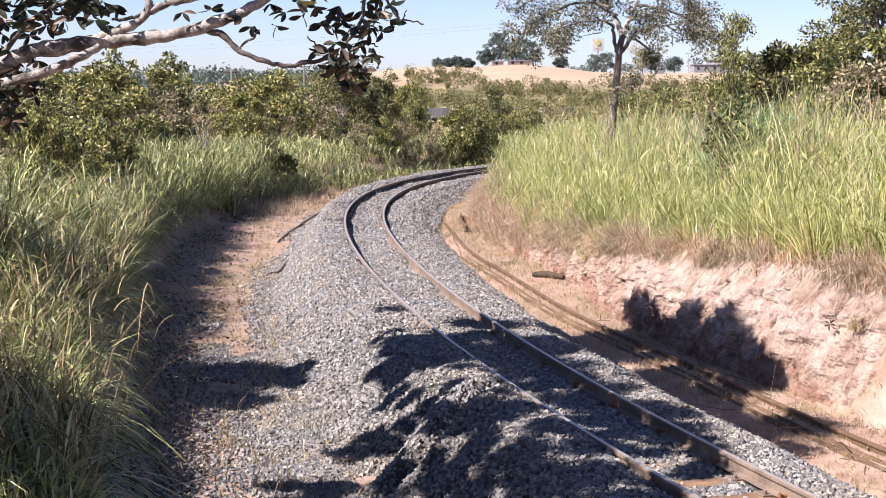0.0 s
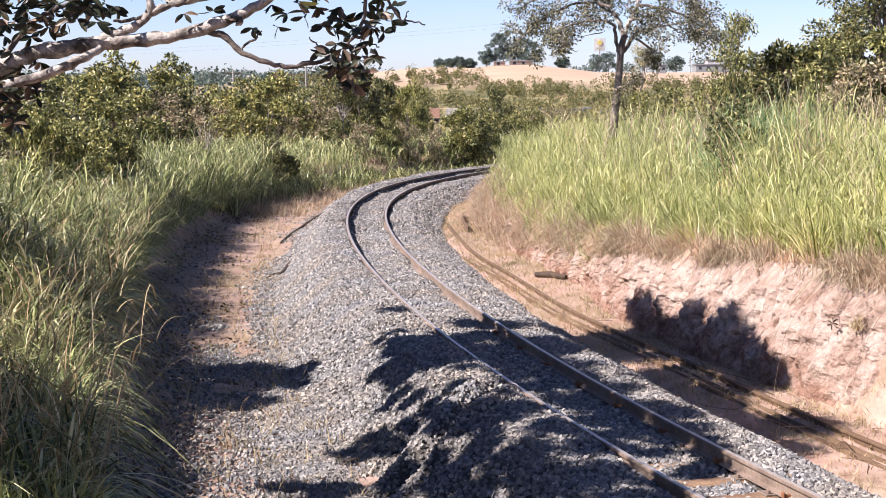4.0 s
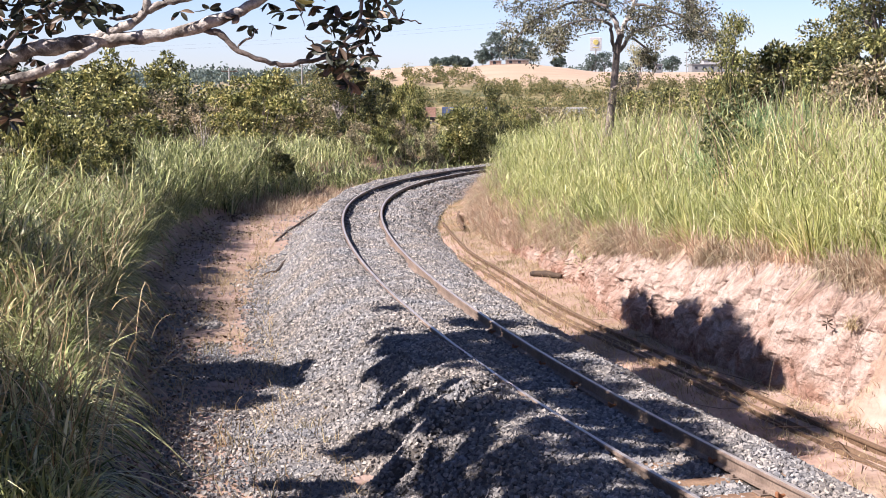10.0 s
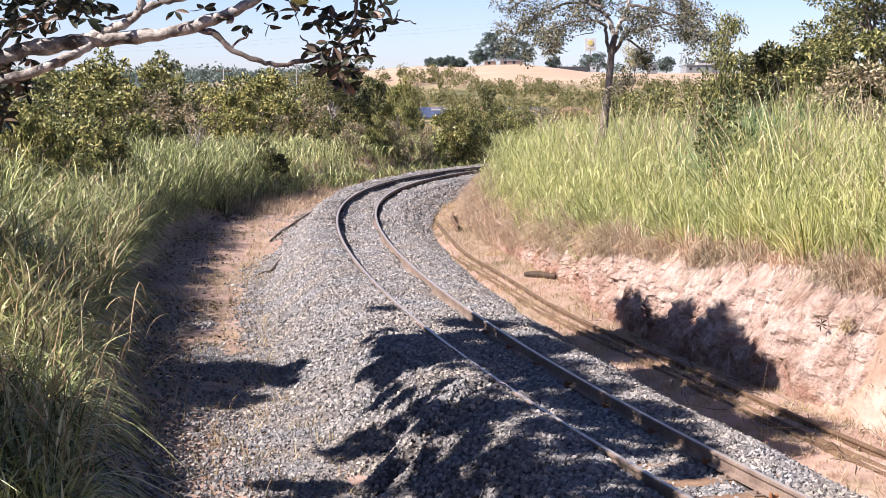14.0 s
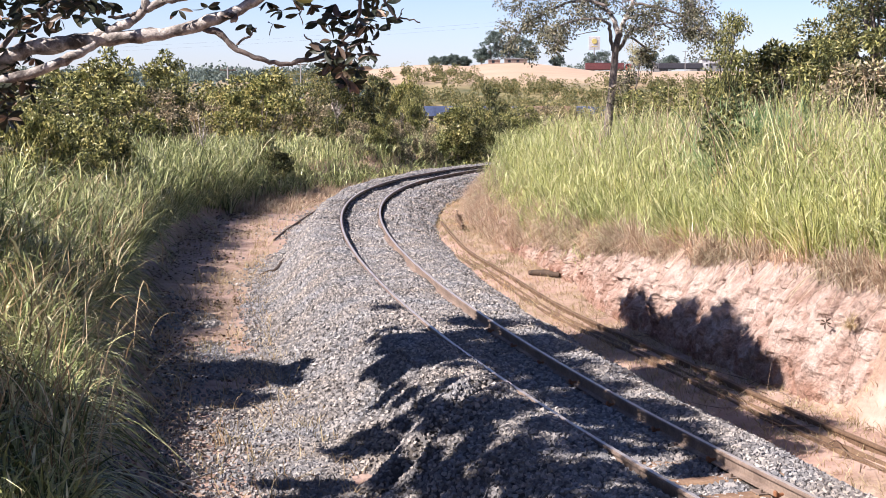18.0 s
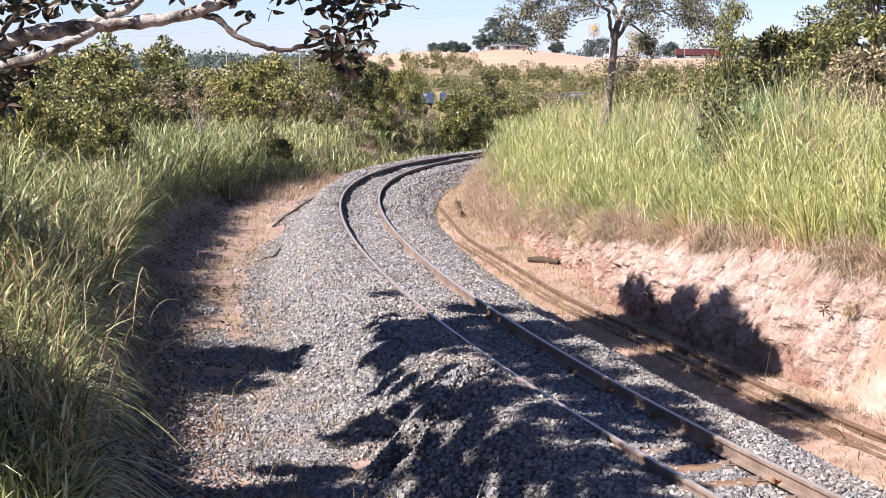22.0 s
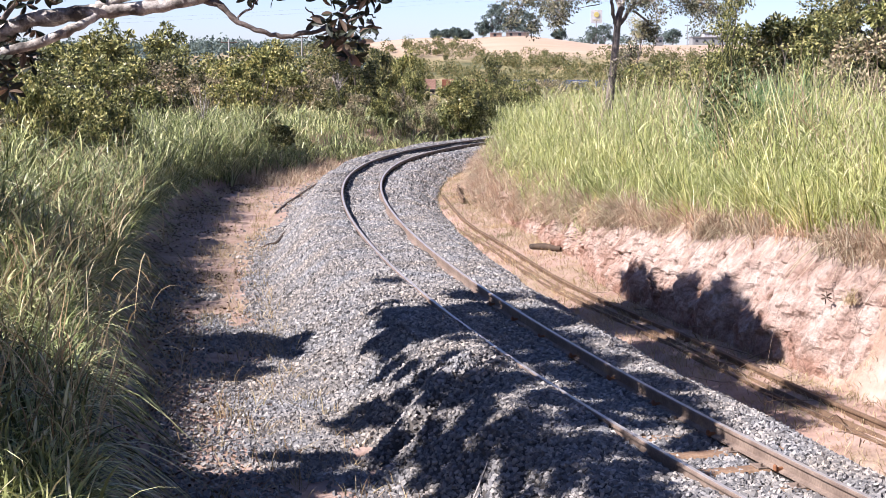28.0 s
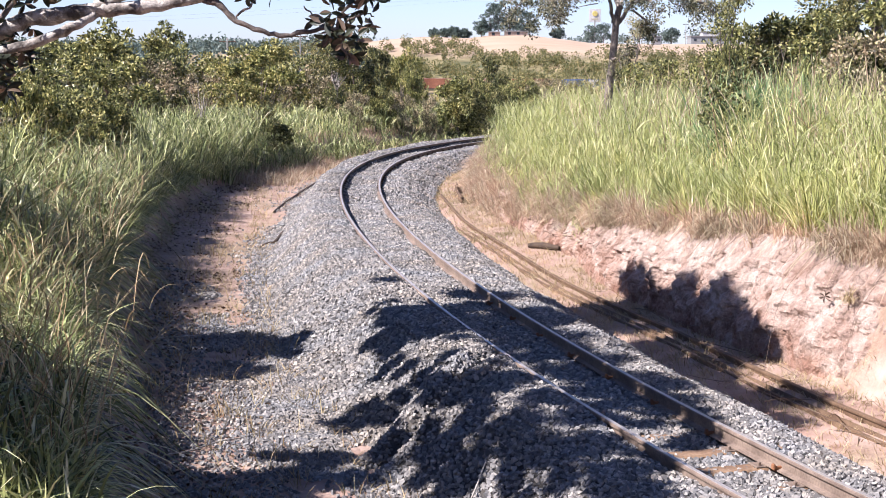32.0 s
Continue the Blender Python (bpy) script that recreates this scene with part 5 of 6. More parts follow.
        spots.append(c - np.array(SUN_TRAVEL) * rng.uniform(1.9, 3.6) + rng.normal(0, 0.15, 3))
    sp = np.array(spots)
    heart = base + np.array([0.6, 0.4, 5.2])
    order = sp[np.argsort(np.linalg.norm(sp - heart, axis=1))][::3]
    joined = [heart]
    for c in order:
        a = min(joined, key=lambda w: np.linalg.norm(w - c))
        joined.append(c)
        p = spline([a, (a + c) / 2 + rng.normal(0, 0.12, 3), c], 8)
        v, q = tube(p, np.linspace(0.018, 0.01, 8), 6)
        under("branch", mesh_np("branch", v, q, M_BARK_PALE, True), top)
    n = len(sp)
    # loose sprays between the clumps
    shade(0.4, 16.8, 1.3, 3.4, 26, (5.0, 7.0))
    shade(0.0, 23.5, 1.4, 3.0, 12, (5.0, 7.0))
    loose = np.array(spots[n:])
    wide = rng.uniform(0.24, 0.52, n)
    wide[:small[0]] *= np.array(sizes[:small[0]])
    wide[small[0]:small[1]] *= 0.72
    c = np.concatenate([np.repeat(sp, 290, 0), np.repeat(loose, 90, 0)])
    r = np.concatenate([np.repeat(wide, 290), np.repeat(rng.uniform(0.12, 0.3, len(loose)), 90)])[:, None]
    g = unit(rng.normal(size=c.shape)) * rng.uniform(0, 1, (len(c), 1)) ** 0.6 * r
    v, q = leaves(rng, c + g * np.array([1, 1, 0.6]), 0.145, 0.52)
    under("crown", mesh_np("crown", v, q, M_LEAF_NEAR), top)


overhanging_tree()


def sky_blocking_trees():
    """Unseen trees added beside and behind the viewer, to cut sky light in the shade."""
    t = tree("sky_blocker_tree", "unseen broad tree added to block light from the sky", 330, 8.0, 7.5, 0.2, 0.3, 46, 150, 0.2, M_LEAF_DARK, M_BARK, 0.95, 0.2, 0.6)
    spots = [(-32, -4), (-33, 6), (-33, 16), (-34, 26), (-34, 36), (-20, -8), (-11, -11), (-3, -8), (5, -9), (12, -6), (20, -6), (-9, 0), (-18, -16), (-8, -21), (8, -20), (10, 4)]
    put(t, *spots[0], 10, 2.0)
    for i, (x, y) in enumerate(spots[1:]):
        again(t, x, y, i * 77, 2.0 if x < -30 else 1.2 + 0.06 * (i % 5))


sky_blocking_trees()


# ================= small things on the ground =================
def lying(name, label, category, pts, radii, mat, sides=8, lift=0.0):
    """A limb, stick or cable that lies on the land along plan points."""
    p2 = spline([(a, b, 0) for a, b in pts], 24)
    u, st = offset(p2[:, 0], p2[:, 1])
    z = np.where((u > -1 - 1.78 * taper(st)) & (u < 2.1), bed_z(u, st) + 0.03, land(p2[:, 0], p2[:, 1]))
    p2[:, 2] = z + np.asarray(radii).mean() * 0.7 + lift
    v, q = tube(p2, np.interp(np.linspace(0, 1, 24), np.linspace(0, 1, len(radii)), radii), sides)
    return tagged(new(name, mesh_np(name, v, q, mat, True)), label, category)


lying("log", "short dark dead log lying at the foot of the bank", "log", [(1.83, 31.85), (2.12, 31.65), (2.42, 31.46)], (0.05, 0.07, 0.045), M_LOG, 8, 0.03)
# a dark strip added in place of the shadow under an eroded ledge
lying("dark_line", "dark strip standing in for the shadow under an eroded ledge", "cable", [(-3.99, 34.94), (-3.90, 35.65), (-3.73, 35.86), (-3.71, 36.92), (-3.63, 37.70)], (0.03, 0.05, 0.025), M_LOG, 8, 0.0)
lying("dark_line", "black cable crossing the stones to the track", "cable", [(-4.46, 42.54), (-4.41, 44.81), (-4.26, 47.70), (-4.12, 50.16), (-3.94, 51.81), (-3.60, 51.83), (-3.24, 51.63)], (0.03, 0.04, 0.03), M_LOG, 8, 0.0)
M_PALESTICK = rough_mat("bleached_wood", [(0.3, (0.285, 0.253, 0.216)), (0.7, (0.444, 0.412, 0.368))], 5, 40, 0.8, 0.2, 0.003)
lying("stick", "thin bleached curved stick lying on the stones", "stick", [(0.47, 15.0), (0.36, 14.6), (0.22, 14.1), (0.1, 13.4)], (0.005, 0.011, 0.013), M_PALESTICK, 7, 0.03)
lying("stick", "pale dry stalk fallen from the grass onto the stones", "stick", [(-4.4, 23.5), (-4.0, 23.9), (-3.5, 24.35)], (0.010, 0.009, 0.004), M_PALESTICK, 6, 0.05)
lying("stick", "thin dry stalk arching from the grass", "stick", [(-2.95, 16.6), (-2.64, 16.97), (-2.3, 17.5), (-1.93, 17.97)], (0.009, 0.008, 0.004), M_PALESTICK, 6, 0.05)
rock = bmesh.new()
bmesh.ops.create_icosphere(rock, subdivisions=2, radius=0.065)
for vtx in rock.verts:
    vtx.co *= 1 + 0.25 * noise.noise(vtx.co * 9)
    vtx.co.z *= 0.7
rock_me = bpy.data.meshes.new("pale_rock")
rock.to_mesh(rock_me)
rock.free()
rock_me.materials.append(M_STONE)
rock_ob = tagged(new("pale_rock", rock_me), "pale fist-sized rock lying on the dirt path", "rock")
rock_ob.location = (-4.3, 33.5, float(land([-4.3], [33.5])[0]) + 0.025)


def dead_twigs():
    """Dead sticks and hanging roots on and below the cutting's face."""
    rng = np.random.default_rng(55)
    pcs = []
    for k in range(46):
        st = 14.5 + 11.5 * rng.random() ** 1.5
        u = rng.uniform(2.6, 3.5)
        p, _ = line(u, st, st, 1)
        a, L = rng.uniform(0, 6.28), rng.uniform(0.2, 0.8)
        b = np.array([p[0, 0], p[0, 1], float(land(p[:, 0], p[:, 1])[0]) + 0.02])
        e = b + np.array([math.cos(a) * L, math.sin(a) * L, rng.uniform(0, 0.35) * L])
        pcs.append(tube(spline([b, (b + e) / 2 + rng.normal(0, 0.05, 3), e], 5), [0.006, 0.006, 0.005, 0.004, 0.002], 4))
    for k in range(6):
        st = rng.choice([16.8, 17.6, 18.9, 21.4]) + rng.normal(0, 0.22)
        u = float(np.interp(st, [10, 17, 19, 22, 30], [4.1, 3.9, 3.45, 3.15, 3.3])) + 0.38 + rng.uniform(-0.1, 0.2)
        p, _ = line(u, st, st, 1)
        h = float(lip(st))
        L = rng.uniform(0.3, 1.0) * (h + 0.4)
        b = np.array([p[0, 0], p[0, 1], h])
        e = b + np.array([-0.25 - 0.3 * L, -0.05 + rng.normal(0, 0.22), -L])
        pcs.append(tube(spline([b, (b + e) / 2 + np.array([-0.12, 0, 0.05]) + rng.normal(0, 0.03, 3), e], 6), np.linspace(0.004, 0.002, 6), 4))
    v, q = merged(pcs)
    tagged(new("dead_twigs", mesh_np("dead_twigs", v, q, M_DRYWOOD)), "dead twigs and hanging roots on the cutting's face", "twigs", kind="stuff")


M_DRYWOOD = rough_mat("dry_twig_wood", [(0.3, (0.127, 0.0824, 0.057)), (0.7, (0.285, 0.216, 0.158))], 4, 40, 0.9, 0.2)
dead_twigs()


def leaf_litter():
    """Dead leaves and crumbs of dark bark on the path and along the grass."""
    rng = np.random.default_rng(59)
    n = 9000
    x, y, u, st = on_track(rng, n, 14, 62, -5.2, -2.9, 1.3)
    keep = vnoise(x * 0.8 + 9, y * 0.8, 3) + rng.normal(0, 0.25, n) + np.interp(u, [-5, -3.2], [0.35, -0.25]) > 0.0
    x, y = x[keep], y[keep]
    p = np.stack([x, y, land(x, y) + 0.012], 1)
    d = rng.normal(size=p.shape) * np.array([1, 1, 0.22])
    v, q = leaves(rng, p, 0.085, 0.5, d)
    tagged(new("leaf_litter", mesh_np("leaf_litter", v, q, M_LITTER)), "brown dead leaves scattered over the dirt path", "leaf litter", kind="stuff")


M_LITTER = leaf_mat("dead_leaf", [(0.0, (0.0317, 0.019, 0.0127)), (0.6, (0.127, 0.076, 0.0507)), (1.0, (0.266, 0.184, 0.121))], 0.05, 0.8)
leaf_litter()


def stuck_on_bank():
    rng = np.random.default_rng(58)
    c = np.array([4.88, 19.74, 0.56])
    a = np.arange(7) * 0.9 + rng.normal(0, 0.15, 7)
    out = np.stack([np.cos(a), -0.15 + 0 * a, np.sin(a)], 1)
    v, q = round_leaves(rng, np.repeat(c[None], 7, 0), 0.1, 0.4, out)
    tagged(new("dead_leaves", mesh_np("dead_leaves", v, q, M_LOG)), "star-shaped dark dead leaf whorl stuck on the bank", "leaves")
    x, y, z, o = bank_point(np.full(60, 18.5), np.full(60, 0.6))
    p = np.stack([x, y, z], 1) + rng.normal(0, 0.03, (60, 3)) + np.array([-0.05, -0.05, 0])
    v, q = blades(rng, p, rng.uniform(0.12, 0.3, 60), rng.normal(0, 0.5, (60, 2)), np.full(60, 0.01), 4, 0.9, 0.1)
    tagged(new("straw_tuft", mesh_np("straw_tuft", v, q, M_STRAW)), "small straw tuft growing from the earth bank", "grass")


stuck_on_bank()


def power_line():
    pl = tagged(new("power_line"), "thin overhead power line across the sky", "power line")
    for dz in (0.0, 0.5):
        a, b = np.array([-77.43, 200, 5.06]) + (0, 0, dz), np.array([31.2, 210, 12.02]) + (0, 0, dz)
        t = np.linspace(0, 1, 30)[:, None]
        p = a + (b - a) * t - np.array([0, 0, 1.2]) * 4 * t * (1 - t)
        v, q = tube(p, np.full(30, 0.004), 4)
        under("wire", mesh_np("wire", v, q, M_LOG), pl)


power_line()


# ================= far land: scrub, hill trees, buildings =================
def scattered(name, label, mat, seed, x, y, height, spread, per, leaf, category="scrub"):
    rng = np.random.default_rng(seed)
    z = land(x, y)
    n = len(x)
    h = height * rng.uniform(0.5, 1.3, n)
    g = unit(rng.normal(size=(n * per, 3))) * rng.uniform(0.3, 1, (n * per, 1)) ** 0.5
    hh = np.repeat(h, per)
    p = np.stack([np.repeat(x, per) + g[:, 0] * hh * spread, np.repeat(y, per) + g[:, 1] * hh * spread, np.repeat(z, per) + hh * (0.52 + 0.48 * g[:, 2])], 1)
    v, q = leaves(rng, p, leaf, 0.7)
    ob = new(name, mesh_np(name, v, q, mat))
    return tagged(ob, label, category, kind="stuff")


def far_land():
    r = np.random.default_rng(400)
    y = r.uniform(120, 330, 700)
    x = r.uniform(-0.33, 0.22, 700) * y
    scattered("scrub", "olive green savanna scrub in the valley", M_VALLEY, 401, x, y, 2.4, 0.5, 60, 0.45)
    # a line of small trees before the far railway, open at one place
    x = np.concatenate([np.arange(-75, -6.2, 0.9), np.arange(2.6, 100, 0.9)])
    y = r.uniform(385, 412, len(x))
    x = x * y / 400
    scattered("valley_trees", "row of small olive green trees in the valley", M_VALLEY, 405, x, y, 6.2, 0.33, 210, 0.5)
    y = r.uniform(455, 592, 1500)
    x = r.uniform(-0.12, 0.22, 1500) * y
    keep = (np.sin(x * 0.11 + y * 0.09) + r.normal(0, 0.6, 1500) > -0.2) & (y < np.interp(x, [-60, 10, 18, 60, 120], [592, 590, 562, 566, 575]))
    scattered("scrub", "light green scrub on the slope below the bare earth", M_FAR, 402, x[keep], y[keep], 3.8, 0.5, 110, 0.6)
    y = r.uniform(450, 1400, 900)
    x = r.uniform(-0.33, -0.045, 900) * y
    scattered("woodland", "distant dark green woodland on the plain", M_FARTREE_HAZED, 403, x, y, 6.5, 0.6, 50, 1.3, "woodland")
    y = r.uniform(660, 900, 60)
    x = r.uniform(0.07, 0.4, 60) * y
    scattered("woodland", "distant trees behind the road", M_FARTREE_HAZED, 404, x, y, 7.0, 0.5, 60, 1.1, "woodland")


far_land()


def far_tree(x, y, h, w, seed, label="dark tree on the bare hilltop"):
    t = tree("hill_tree", label, seed, h, w, 0.25, 0.25, 26, 60, 0.75, M_FARTREE_HAZED, M_BARK, w * 0.13, 0.2, 0.6)
    put(t, x, y, seed % 360, 1.0, 0.3)


for i, (x, y, h, w) in enumerate([(16.52, 625, 6.5, 6), (19.64, 625, 12, 8), (22.77, 625, 13, 9), (27.01, 625, 9, 8), (31.47, 625, 10, 9), (35.27, 625, 9, 7), (-2.01, 625, 3.2, 5), (2.46, 625, 3.8, 5), (6.25, 625, 4, 6), (9.82, 625, 3.6, 4.5), (46.2, 628, 5, 5), (66.5, 700, 8, 8), (72, 700, 9, 9), (88.38, 705, 9, 8), (92.66, 690, 8, 6), (101.5, 700, 7, 7)]):
    far_tree(x, y, h, w, 500 + i)


def building(name, label, x0, x1, d, h, mat, depth=5.0, roof=None):
    b = new(name)
    tagged(b, label, "building")
    z = float(land([(x0 + x1) / 2], [d])[0]) - 0.3
    b.location = ((x0 + x1) / 2, d, z)
    w = x1 - x0
    part("wall", box_bm(w, depth, h, (0, 0, h / 2), 0.05), mat, b)
    part("roof", box_bm(w + 0.8, depth + 0.8, 0.35, (0, 0, h + 0.17), 0.05), roof or M_ROOF, b)
    for k in range(max(1, int(w / 3.5))):
        part("window", box_bm(1.1, 0.1, 1.0, (-w / 2 + 1.8 + 3.4 * k, -depth / 2 - 0.06, h * 0.6)), M_DARKPANE, b)
    return b


M_ROOF = paint_mat("grey_roof_sheet", (0.266, 0.266, 0.266))
M_WALLGREY = paint_mat("grey_block_wall", (0.253, 0.266, 0.266))
M_PLASTER = paint_mat("pinkish_plaster", (0.392, 0.266, 0.202))
M_BRICKRED = paint_mat("red_brick_far", (0.33, 0.25, 0.205))
M_WHITE = paint_mat("white_paint", (0.507, 0.507, 0.507))
M_YELLOW = paint_mat("yellow_paint", (0.507, 0.431, 0.139))
M_REDSIGN = paint_mat("red_paint", (0.392, 0.019, 0.019))
M_DARKPANE = rough_mat("dark_glass", [(0.3, (0.02, 0.025, 0.03)), (0.7, (0.05, 0.06, 0.07))], 1, 5, 0.2, 0.0)
M_BLACK = rough_mat("black_rubber", [(0.3, (0.015, 0.015, 0.015)), (0.7, (0.04, 0.04, 0.04))], 2, 20, 0.8, 0.2)
M_CONCRETE = rough_mat("concrete_pole", [(0.3, (0.253, 0.241, 0.228)), (0.7, (0.368, 0.355, 0.336))], 1, 20, 0.9, 0.2)
M_ASPHALT = rough_mat("asphalt", [(0.3, (0.04, 0.04, 0.04)), (0.7, (0.07, 0.07, 0.07))], 0.5, 20, 0.9, 0.2)

building("shed", "small pinkish plastered shed on the hilltop", 19.1, 23.55, 622, 1.6, M_PLASTER)
building("farm_house", "low red brick house under the hilltop trees", 25.37, 34.27, 623, 1.7, M_BRICKRED)
building("warehouse", "long low grey block warehouse beside the road", 105.12, 123.84, 672, 3.4, M_WALLGREY, 10)
building("station_roof", "pale flat roofed building behind the wall", 113.11, 129.62, 690, 5.4, M_WHITE, 8)
building("kiosk", "small grey roadside building", 88.63, 91.46, 660, 3.6, M_CONCRETE, 4)


def sign():
    s = new("roadside_sign")
    tagged(s, "tall white fuel station sign with a yellow emblem", "sign")
    d = 700
    s.location = (68.0, d, 4.0)
    part("pole", box_bm(0.6, 0.6, 11, (0, 0, 5.0), 0.05), M_CONCRETE, s)
    part("panel", box_bm(5.0, 0.5, 5.8, (0, 0, 12.4), 0.08), M_WHITE, s)
    bm = bmesh.new()
    bmesh.ops.create_cone(bm, cap_ends=True, segments=20, radius1=1.2, radius2=1.1, depth=0.3,
                          matrix=Matrix.Translation((0, -0.42, 13.2)) @ Matrix.Rotation(radians(90), 4, "X"))
    part("emblem", bm, M_YELLOW, s, "yellow rounded emblem")
    part("bar", box_bm(2.6, 0.1, 0.3, (0, -0.3, 10.9)), M_YELLOW, s, "yellow bar of illegible lettering")


sign()


def utility_pole(x, d, z0, h):
    p = new("utility_pole")
    tagged(p, "pale concrete utility pole with a crossarm", "utility pole", group="power line poles")
    p.location = (x, d, z0)
    v, q = tube([(0, 0, 0), (0, 0, h * 0.5), (0, 0, h)], [0.17, 0.14, 0.11], 8)
    under("pole", mesh_np("pole", v, q, M_CONCRETE, True), p)
    part("crossarm", box_bm(2.0, 0.12, 0.14, (0, 0, h - 0.4), 0.01), M_LOG, p)
    for k in (-0.85, 0, 0.85):
        part("insulator", box_bm(0.12, 0.12, 0.25, (k, 0, h - 0.2), 0.02), M_CONCRETE, p)
    return p


utility_pole(-25.24, 190, -4.6, 8.9)
utility_pole(-21.79, 250, -8.0, 13.2)
utility_pole(92.57, 600, 3.8, 8.0)


# ================= far railway and its train =================
TRAIN_Y, RAIL_Z = 435.0, -9.45
emb = new("embankment", sheet("embankment", *[np.array(a, float) for a in (
    [[-400, -400, -400, -400], [400, 400, 400, 400]], [[430, 433, 437, 440], [430, 433, 437, 440]], [[-11, -9.62, -9.62, -11], [-11, -9.62, -9.62, -11]])], M_BED))
tagged(emb, "low stone embankment of the far railway line", "embankment", kind="structure")
for dy in (-0.5, 0.5):
    ob = new("far_rail", swept("far_rail", RAIL_PROFILE, np.array([(-400.0, TRAIN_Y + dy), (400.0, TRAIN_Y + dy)]), RAIL_Z, M_RUST))
    tagged(ob, "rusty rail of the far line in the valley", "rail", group="far rails")


def corrugated(L, W, H, z0, mat, name, parent, label):
    """A shipping container's ribbed shell."""
    n = int(L / 0.28)
    xs_ = np.linspace(-L / 2, L / 2, n * 4 + 1)
    d = np.where((np.arange(len(xs_)) % 4) < 2, 0.0, 0.035)
    rows_v = []
    for x, k in zip(xs_, d):
        rows_v.append([(x, -W / 2 + k, z0), (x, -W / 2 + k, z0 + H), (x, W / 2 - k, z0 + H), (x, W / 2 - k, z0)])
    v = np.array(rows_v).reshape(-1, 3)
    q = []
    for i in range(len(xs_) - 1):
        for j in range(4):
            q.append((i * 4 + j, (i + 1) * 4 + j, (i + 1) * 4 + (j + 1) % 4, i * 4 + (j + 1) % 4))
    q += [(0, 1, 2, 3), tuple(len(v) - 4 + k for k in (3, 2, 1, 0))]
    return under(name, mesh_np(name, v, q, mat), parent, label)


def wagon(colour_name, mat, mark, label, kind="container"):
    w = new("freight_wagon" if kind != "loco" else "locomotive")
    tagged(w, label, "train", group="train of container wagons")
    part("deck", box_bm(13.4, 2.4, 0.35, (0, 0, 1.0), 0.03), M_BLACK, w)
    if kind == "container":
        c = corrugated(12.2, 2.44, 2.65, 1.2, mat, "container", w, colour_name + " corrugated steel container")
        for sx in (-6.05, 6.05):
            for sy in (-1.2, 1.2):
                part("corner_post", box_bm(0.16, 0.16, 2.68, (sx, sy, 2.53), 0.01), mat, c)
        if mark:
            part("marking", box_bm(2.6, 0.03, 0.5, (3.0, -1.235, 3.35)), M_WHITE, c, "white bar of illegible lettering")
    else:
        part("hood", box_bm(8.6, 2.0, 2.5, (-1.6, 0, 2.4), 0.12), mat, w)
        part("cab", box_bm(2.6, 2.7, 2.9, (4.6, 0, 2.6), 0.12), mat, w)
        for sx in (3.9, 5.2):
            part("window", box_bm(0.8, 0.05, 0.8, (sx, -1.36, 3.2)), M_DARKPANE, w)
    for sx in (-4.7, 4.7):
        b = part("bogie", box_bm(2.3, 1.7, 0.45, (sx, 0, 0.62), 0.04), M_BLACK, w)
        for ax in (-0.8, 0.8):
            bm = bmesh.new()
            bmesh.ops.create_cone(bm, cap_ends=True, segments=18, radius1=0.42, radius2=0.42, depth=1.15,
                                  matrix=Matrix.Translation((sx + ax, 0, 0.42)) @ Matrix.Rotation(radians(90), 4, "X"))
            part("wheelset", bm, M_RUST, b)
    return w


M_CONT = {"grey": paint_mat("grey_container", (0.139, 0.139, 0.146)), "white": paint_mat("white_container", (0.456, 0.444, 0.418)),
          "orange": paint_mat("faded_orange_container", (0.368, 0.216, 0.158)), "blue": paint_mat("blue_container", (0.0889, 0.127, 0.241)),
          "brown": paint_mat("brown_red_container", (0.253, 0.095, 0.0507))}
WAGONS = [(-3, "grey", False), (-2, "grey", False), (-1, "grey", False), (0, "white", True), (1, "orange", False), (2, "blue", True), (3, "orange", False),
          (4, "blue", True), (5, "blue", True), (6, "blue", True), (7, "blue", True), (8, "brown", False), (9, "orange", False), (10, "brown", False), (11, "orange", False), (12, "blue", False)]
TRAIN = [(k, wagon(c, M_CONT[c], mark, "grey diesel locomotive pulling the container train" if k < -1 else c + " container on a flat wagon of the passing train",
                   "loco" if k < -1 else "container")) for k, c, mark in WAGONS]


# ================= road and lorries =================
ROAD_Y = 655.0
road_x = np.linspace(-230, 330, 80)
road_z = np.array([float(land([x], [ROAD_Y - 4])[0]) for x in road_x])
road_z = np.maximum(np.convolve(np.pad(road_z, 6, mode="edge"), np.ones(13) / 13, "valid") + 0.15, -9)
RY = np.array([ROAD_Y - 4, ROAD_Y + 4])
ob = new("road", sheet("road", np.repeat(road_x[:, None], 2, 1), np.repeat(RY[None], 80, 0), np.repeat(road_z[:, None], 2, 1), M_ASPHALT))
tagged(ob, "asphalt road on the rise behind the scrub", "road", kind="structure")


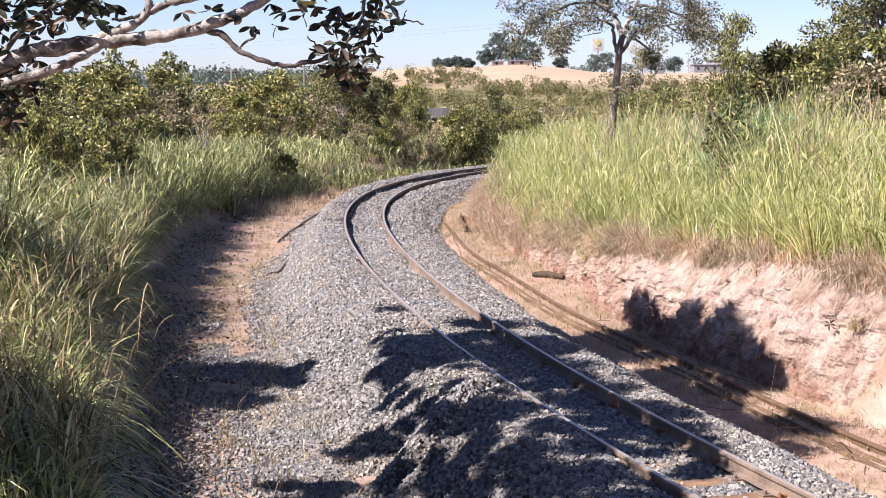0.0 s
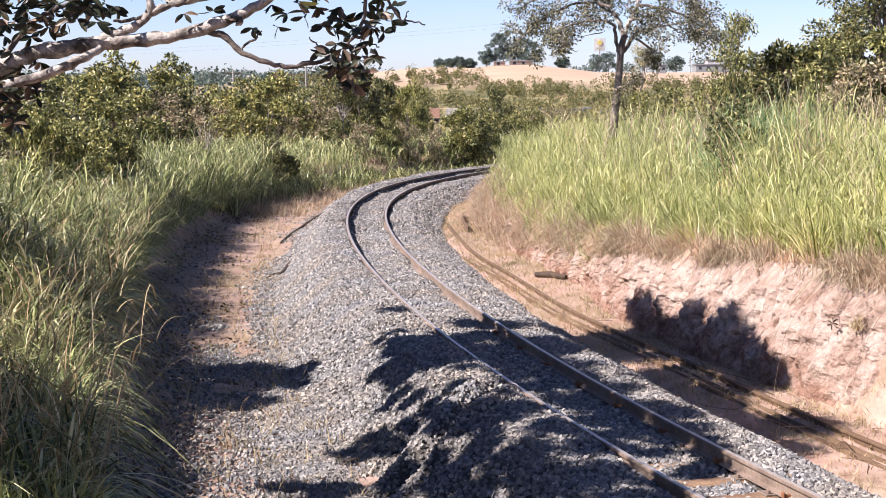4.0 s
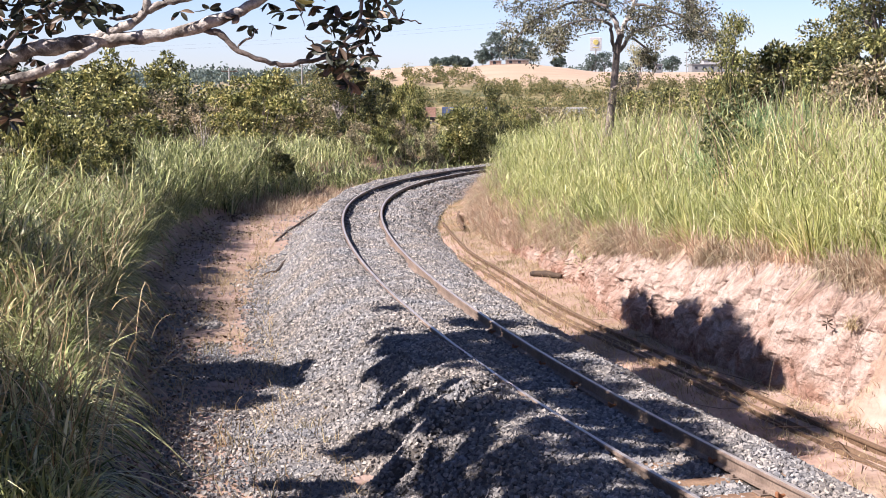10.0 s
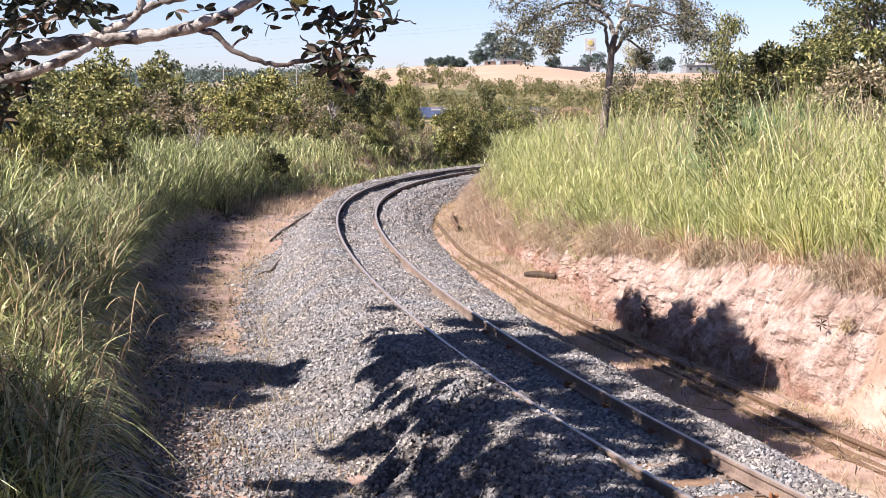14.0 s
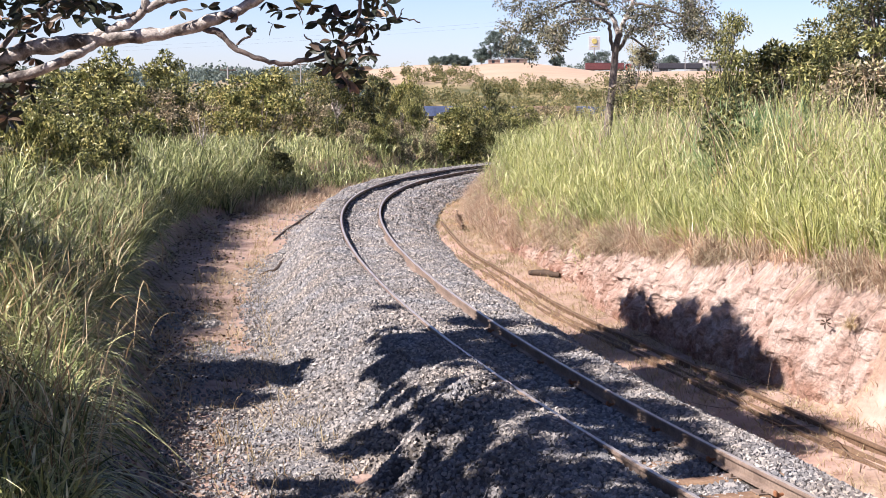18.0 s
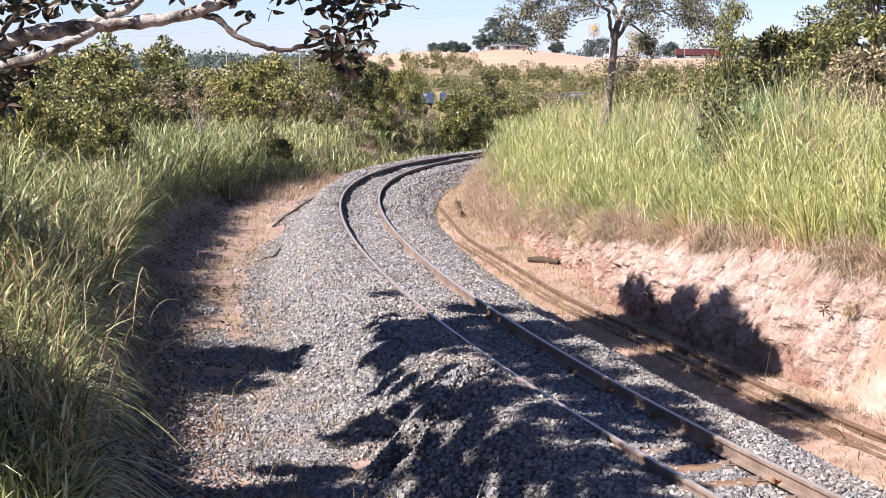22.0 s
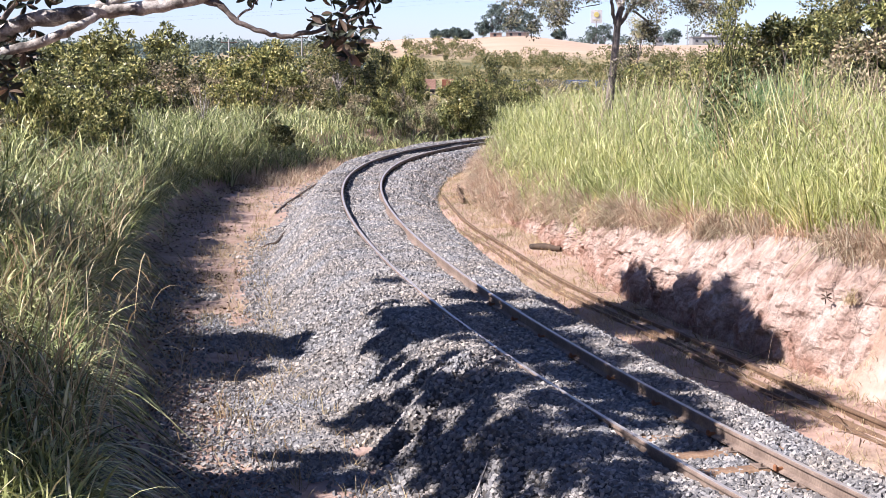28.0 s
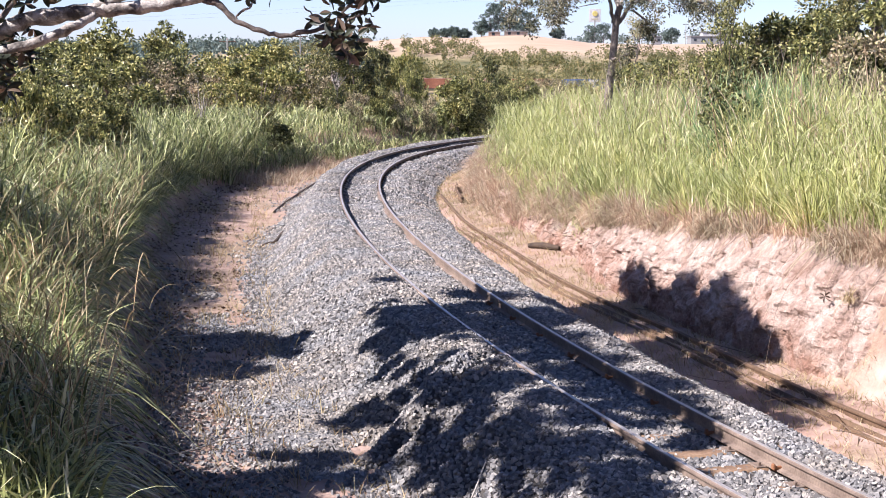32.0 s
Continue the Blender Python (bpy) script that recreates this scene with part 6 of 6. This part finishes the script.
def lorry(label, cab_mat, box_mat, length, tall):
    """A lorry that faces +x, its front at the origin."""
    w = new("lorry")
    tagged(w, label, "lorry")
    part("cab", box_bm(2.2, 2.5, 2.6, (-1.1, 0, 2.0), 0.15), cab_mat, w)
    part("windscreen", box_bm(0.06, 2.1, 0.9, (0.02, 0, 2.6)), M_DARKPANE, w)
    part("side_window", box_bm(0.9, 0.06, 0.8, (-1.0, -1.27, 2.6)), M_DARKPANE, w)
    part("chassis", box_bm(length - 1, 1.2, 0.3, (-length / 2, 0, 0.95), 0.03), M_BLACK, w)
    part("cargo_body", box_bm(length - 3.2, 2.5, tall, (-length / 2 - 1.5, 0, 1.1 + tall / 2), 0.06), box_mat, w)
    for x in (-1.2, -4.2, -length + 3.6, -length + 2.4, -length + 1.2):
        for sy in (-1.05, 1.05):
            bm = bmesh.new()
            bmesh.ops.create_cone(bm, cap_ends=True, segments=16, radius1=0.5, radius2=0.5, depth=0.35,
                                  matrix=Matrix.Translation((x, sy, 0.5)) @ Matrix.Rotation(radians(90), 4, "X"))
            part("wheel", bm, M_BLACK, w)
    return w


M_DARKBOX = paint_mat("dark_tarpaulin", (0.05, 0.05, 0.06))
M_REDBROWN = paint_mat("dark_red_cargo", (0.141, 0.044, 0.044))
LORRIES = [(lorry("long dark lorry with a white cab on the road", M_WHITE, M_DARKBOX, 21, 2.2), 16.5, 94.04, 11.23),
           (lorry("dark cargo lorry with a bright red cab on the road", M_REDSIGN, M_REDBROWN, 19, 2.7), 19.0, 88.19, 9.36),
           (lorry("white box lorry driving along the road", M_WHITE, M_WHITE, 13, 3.0), 20.2, 67.14, 8.89)]


def motions():
    for k, w in TRAIN:
        # each wagon takes three seconds to pass a bearing
        x0 = -0.54 - 4.667 * (1 + 3 * k) - 7.0
        walk(w, [(0, pose(x0, TRAIN_Y, RAIL_Z)), (32, pose(x0 + 4.667 * 32, TRAIN_Y, RAIL_Z))])
    for w, t0, xa, v in LORRIES:
        rows = []
        for t in np.arange(0, 32.1, 1.0):
            x = xa + v * (t - t0)
            rows.append((float(t), pose(x, ROAD_Y, float(np.interp(x, road_x, road_z)) + 0.01)))
        walk(w, rows)


motions()
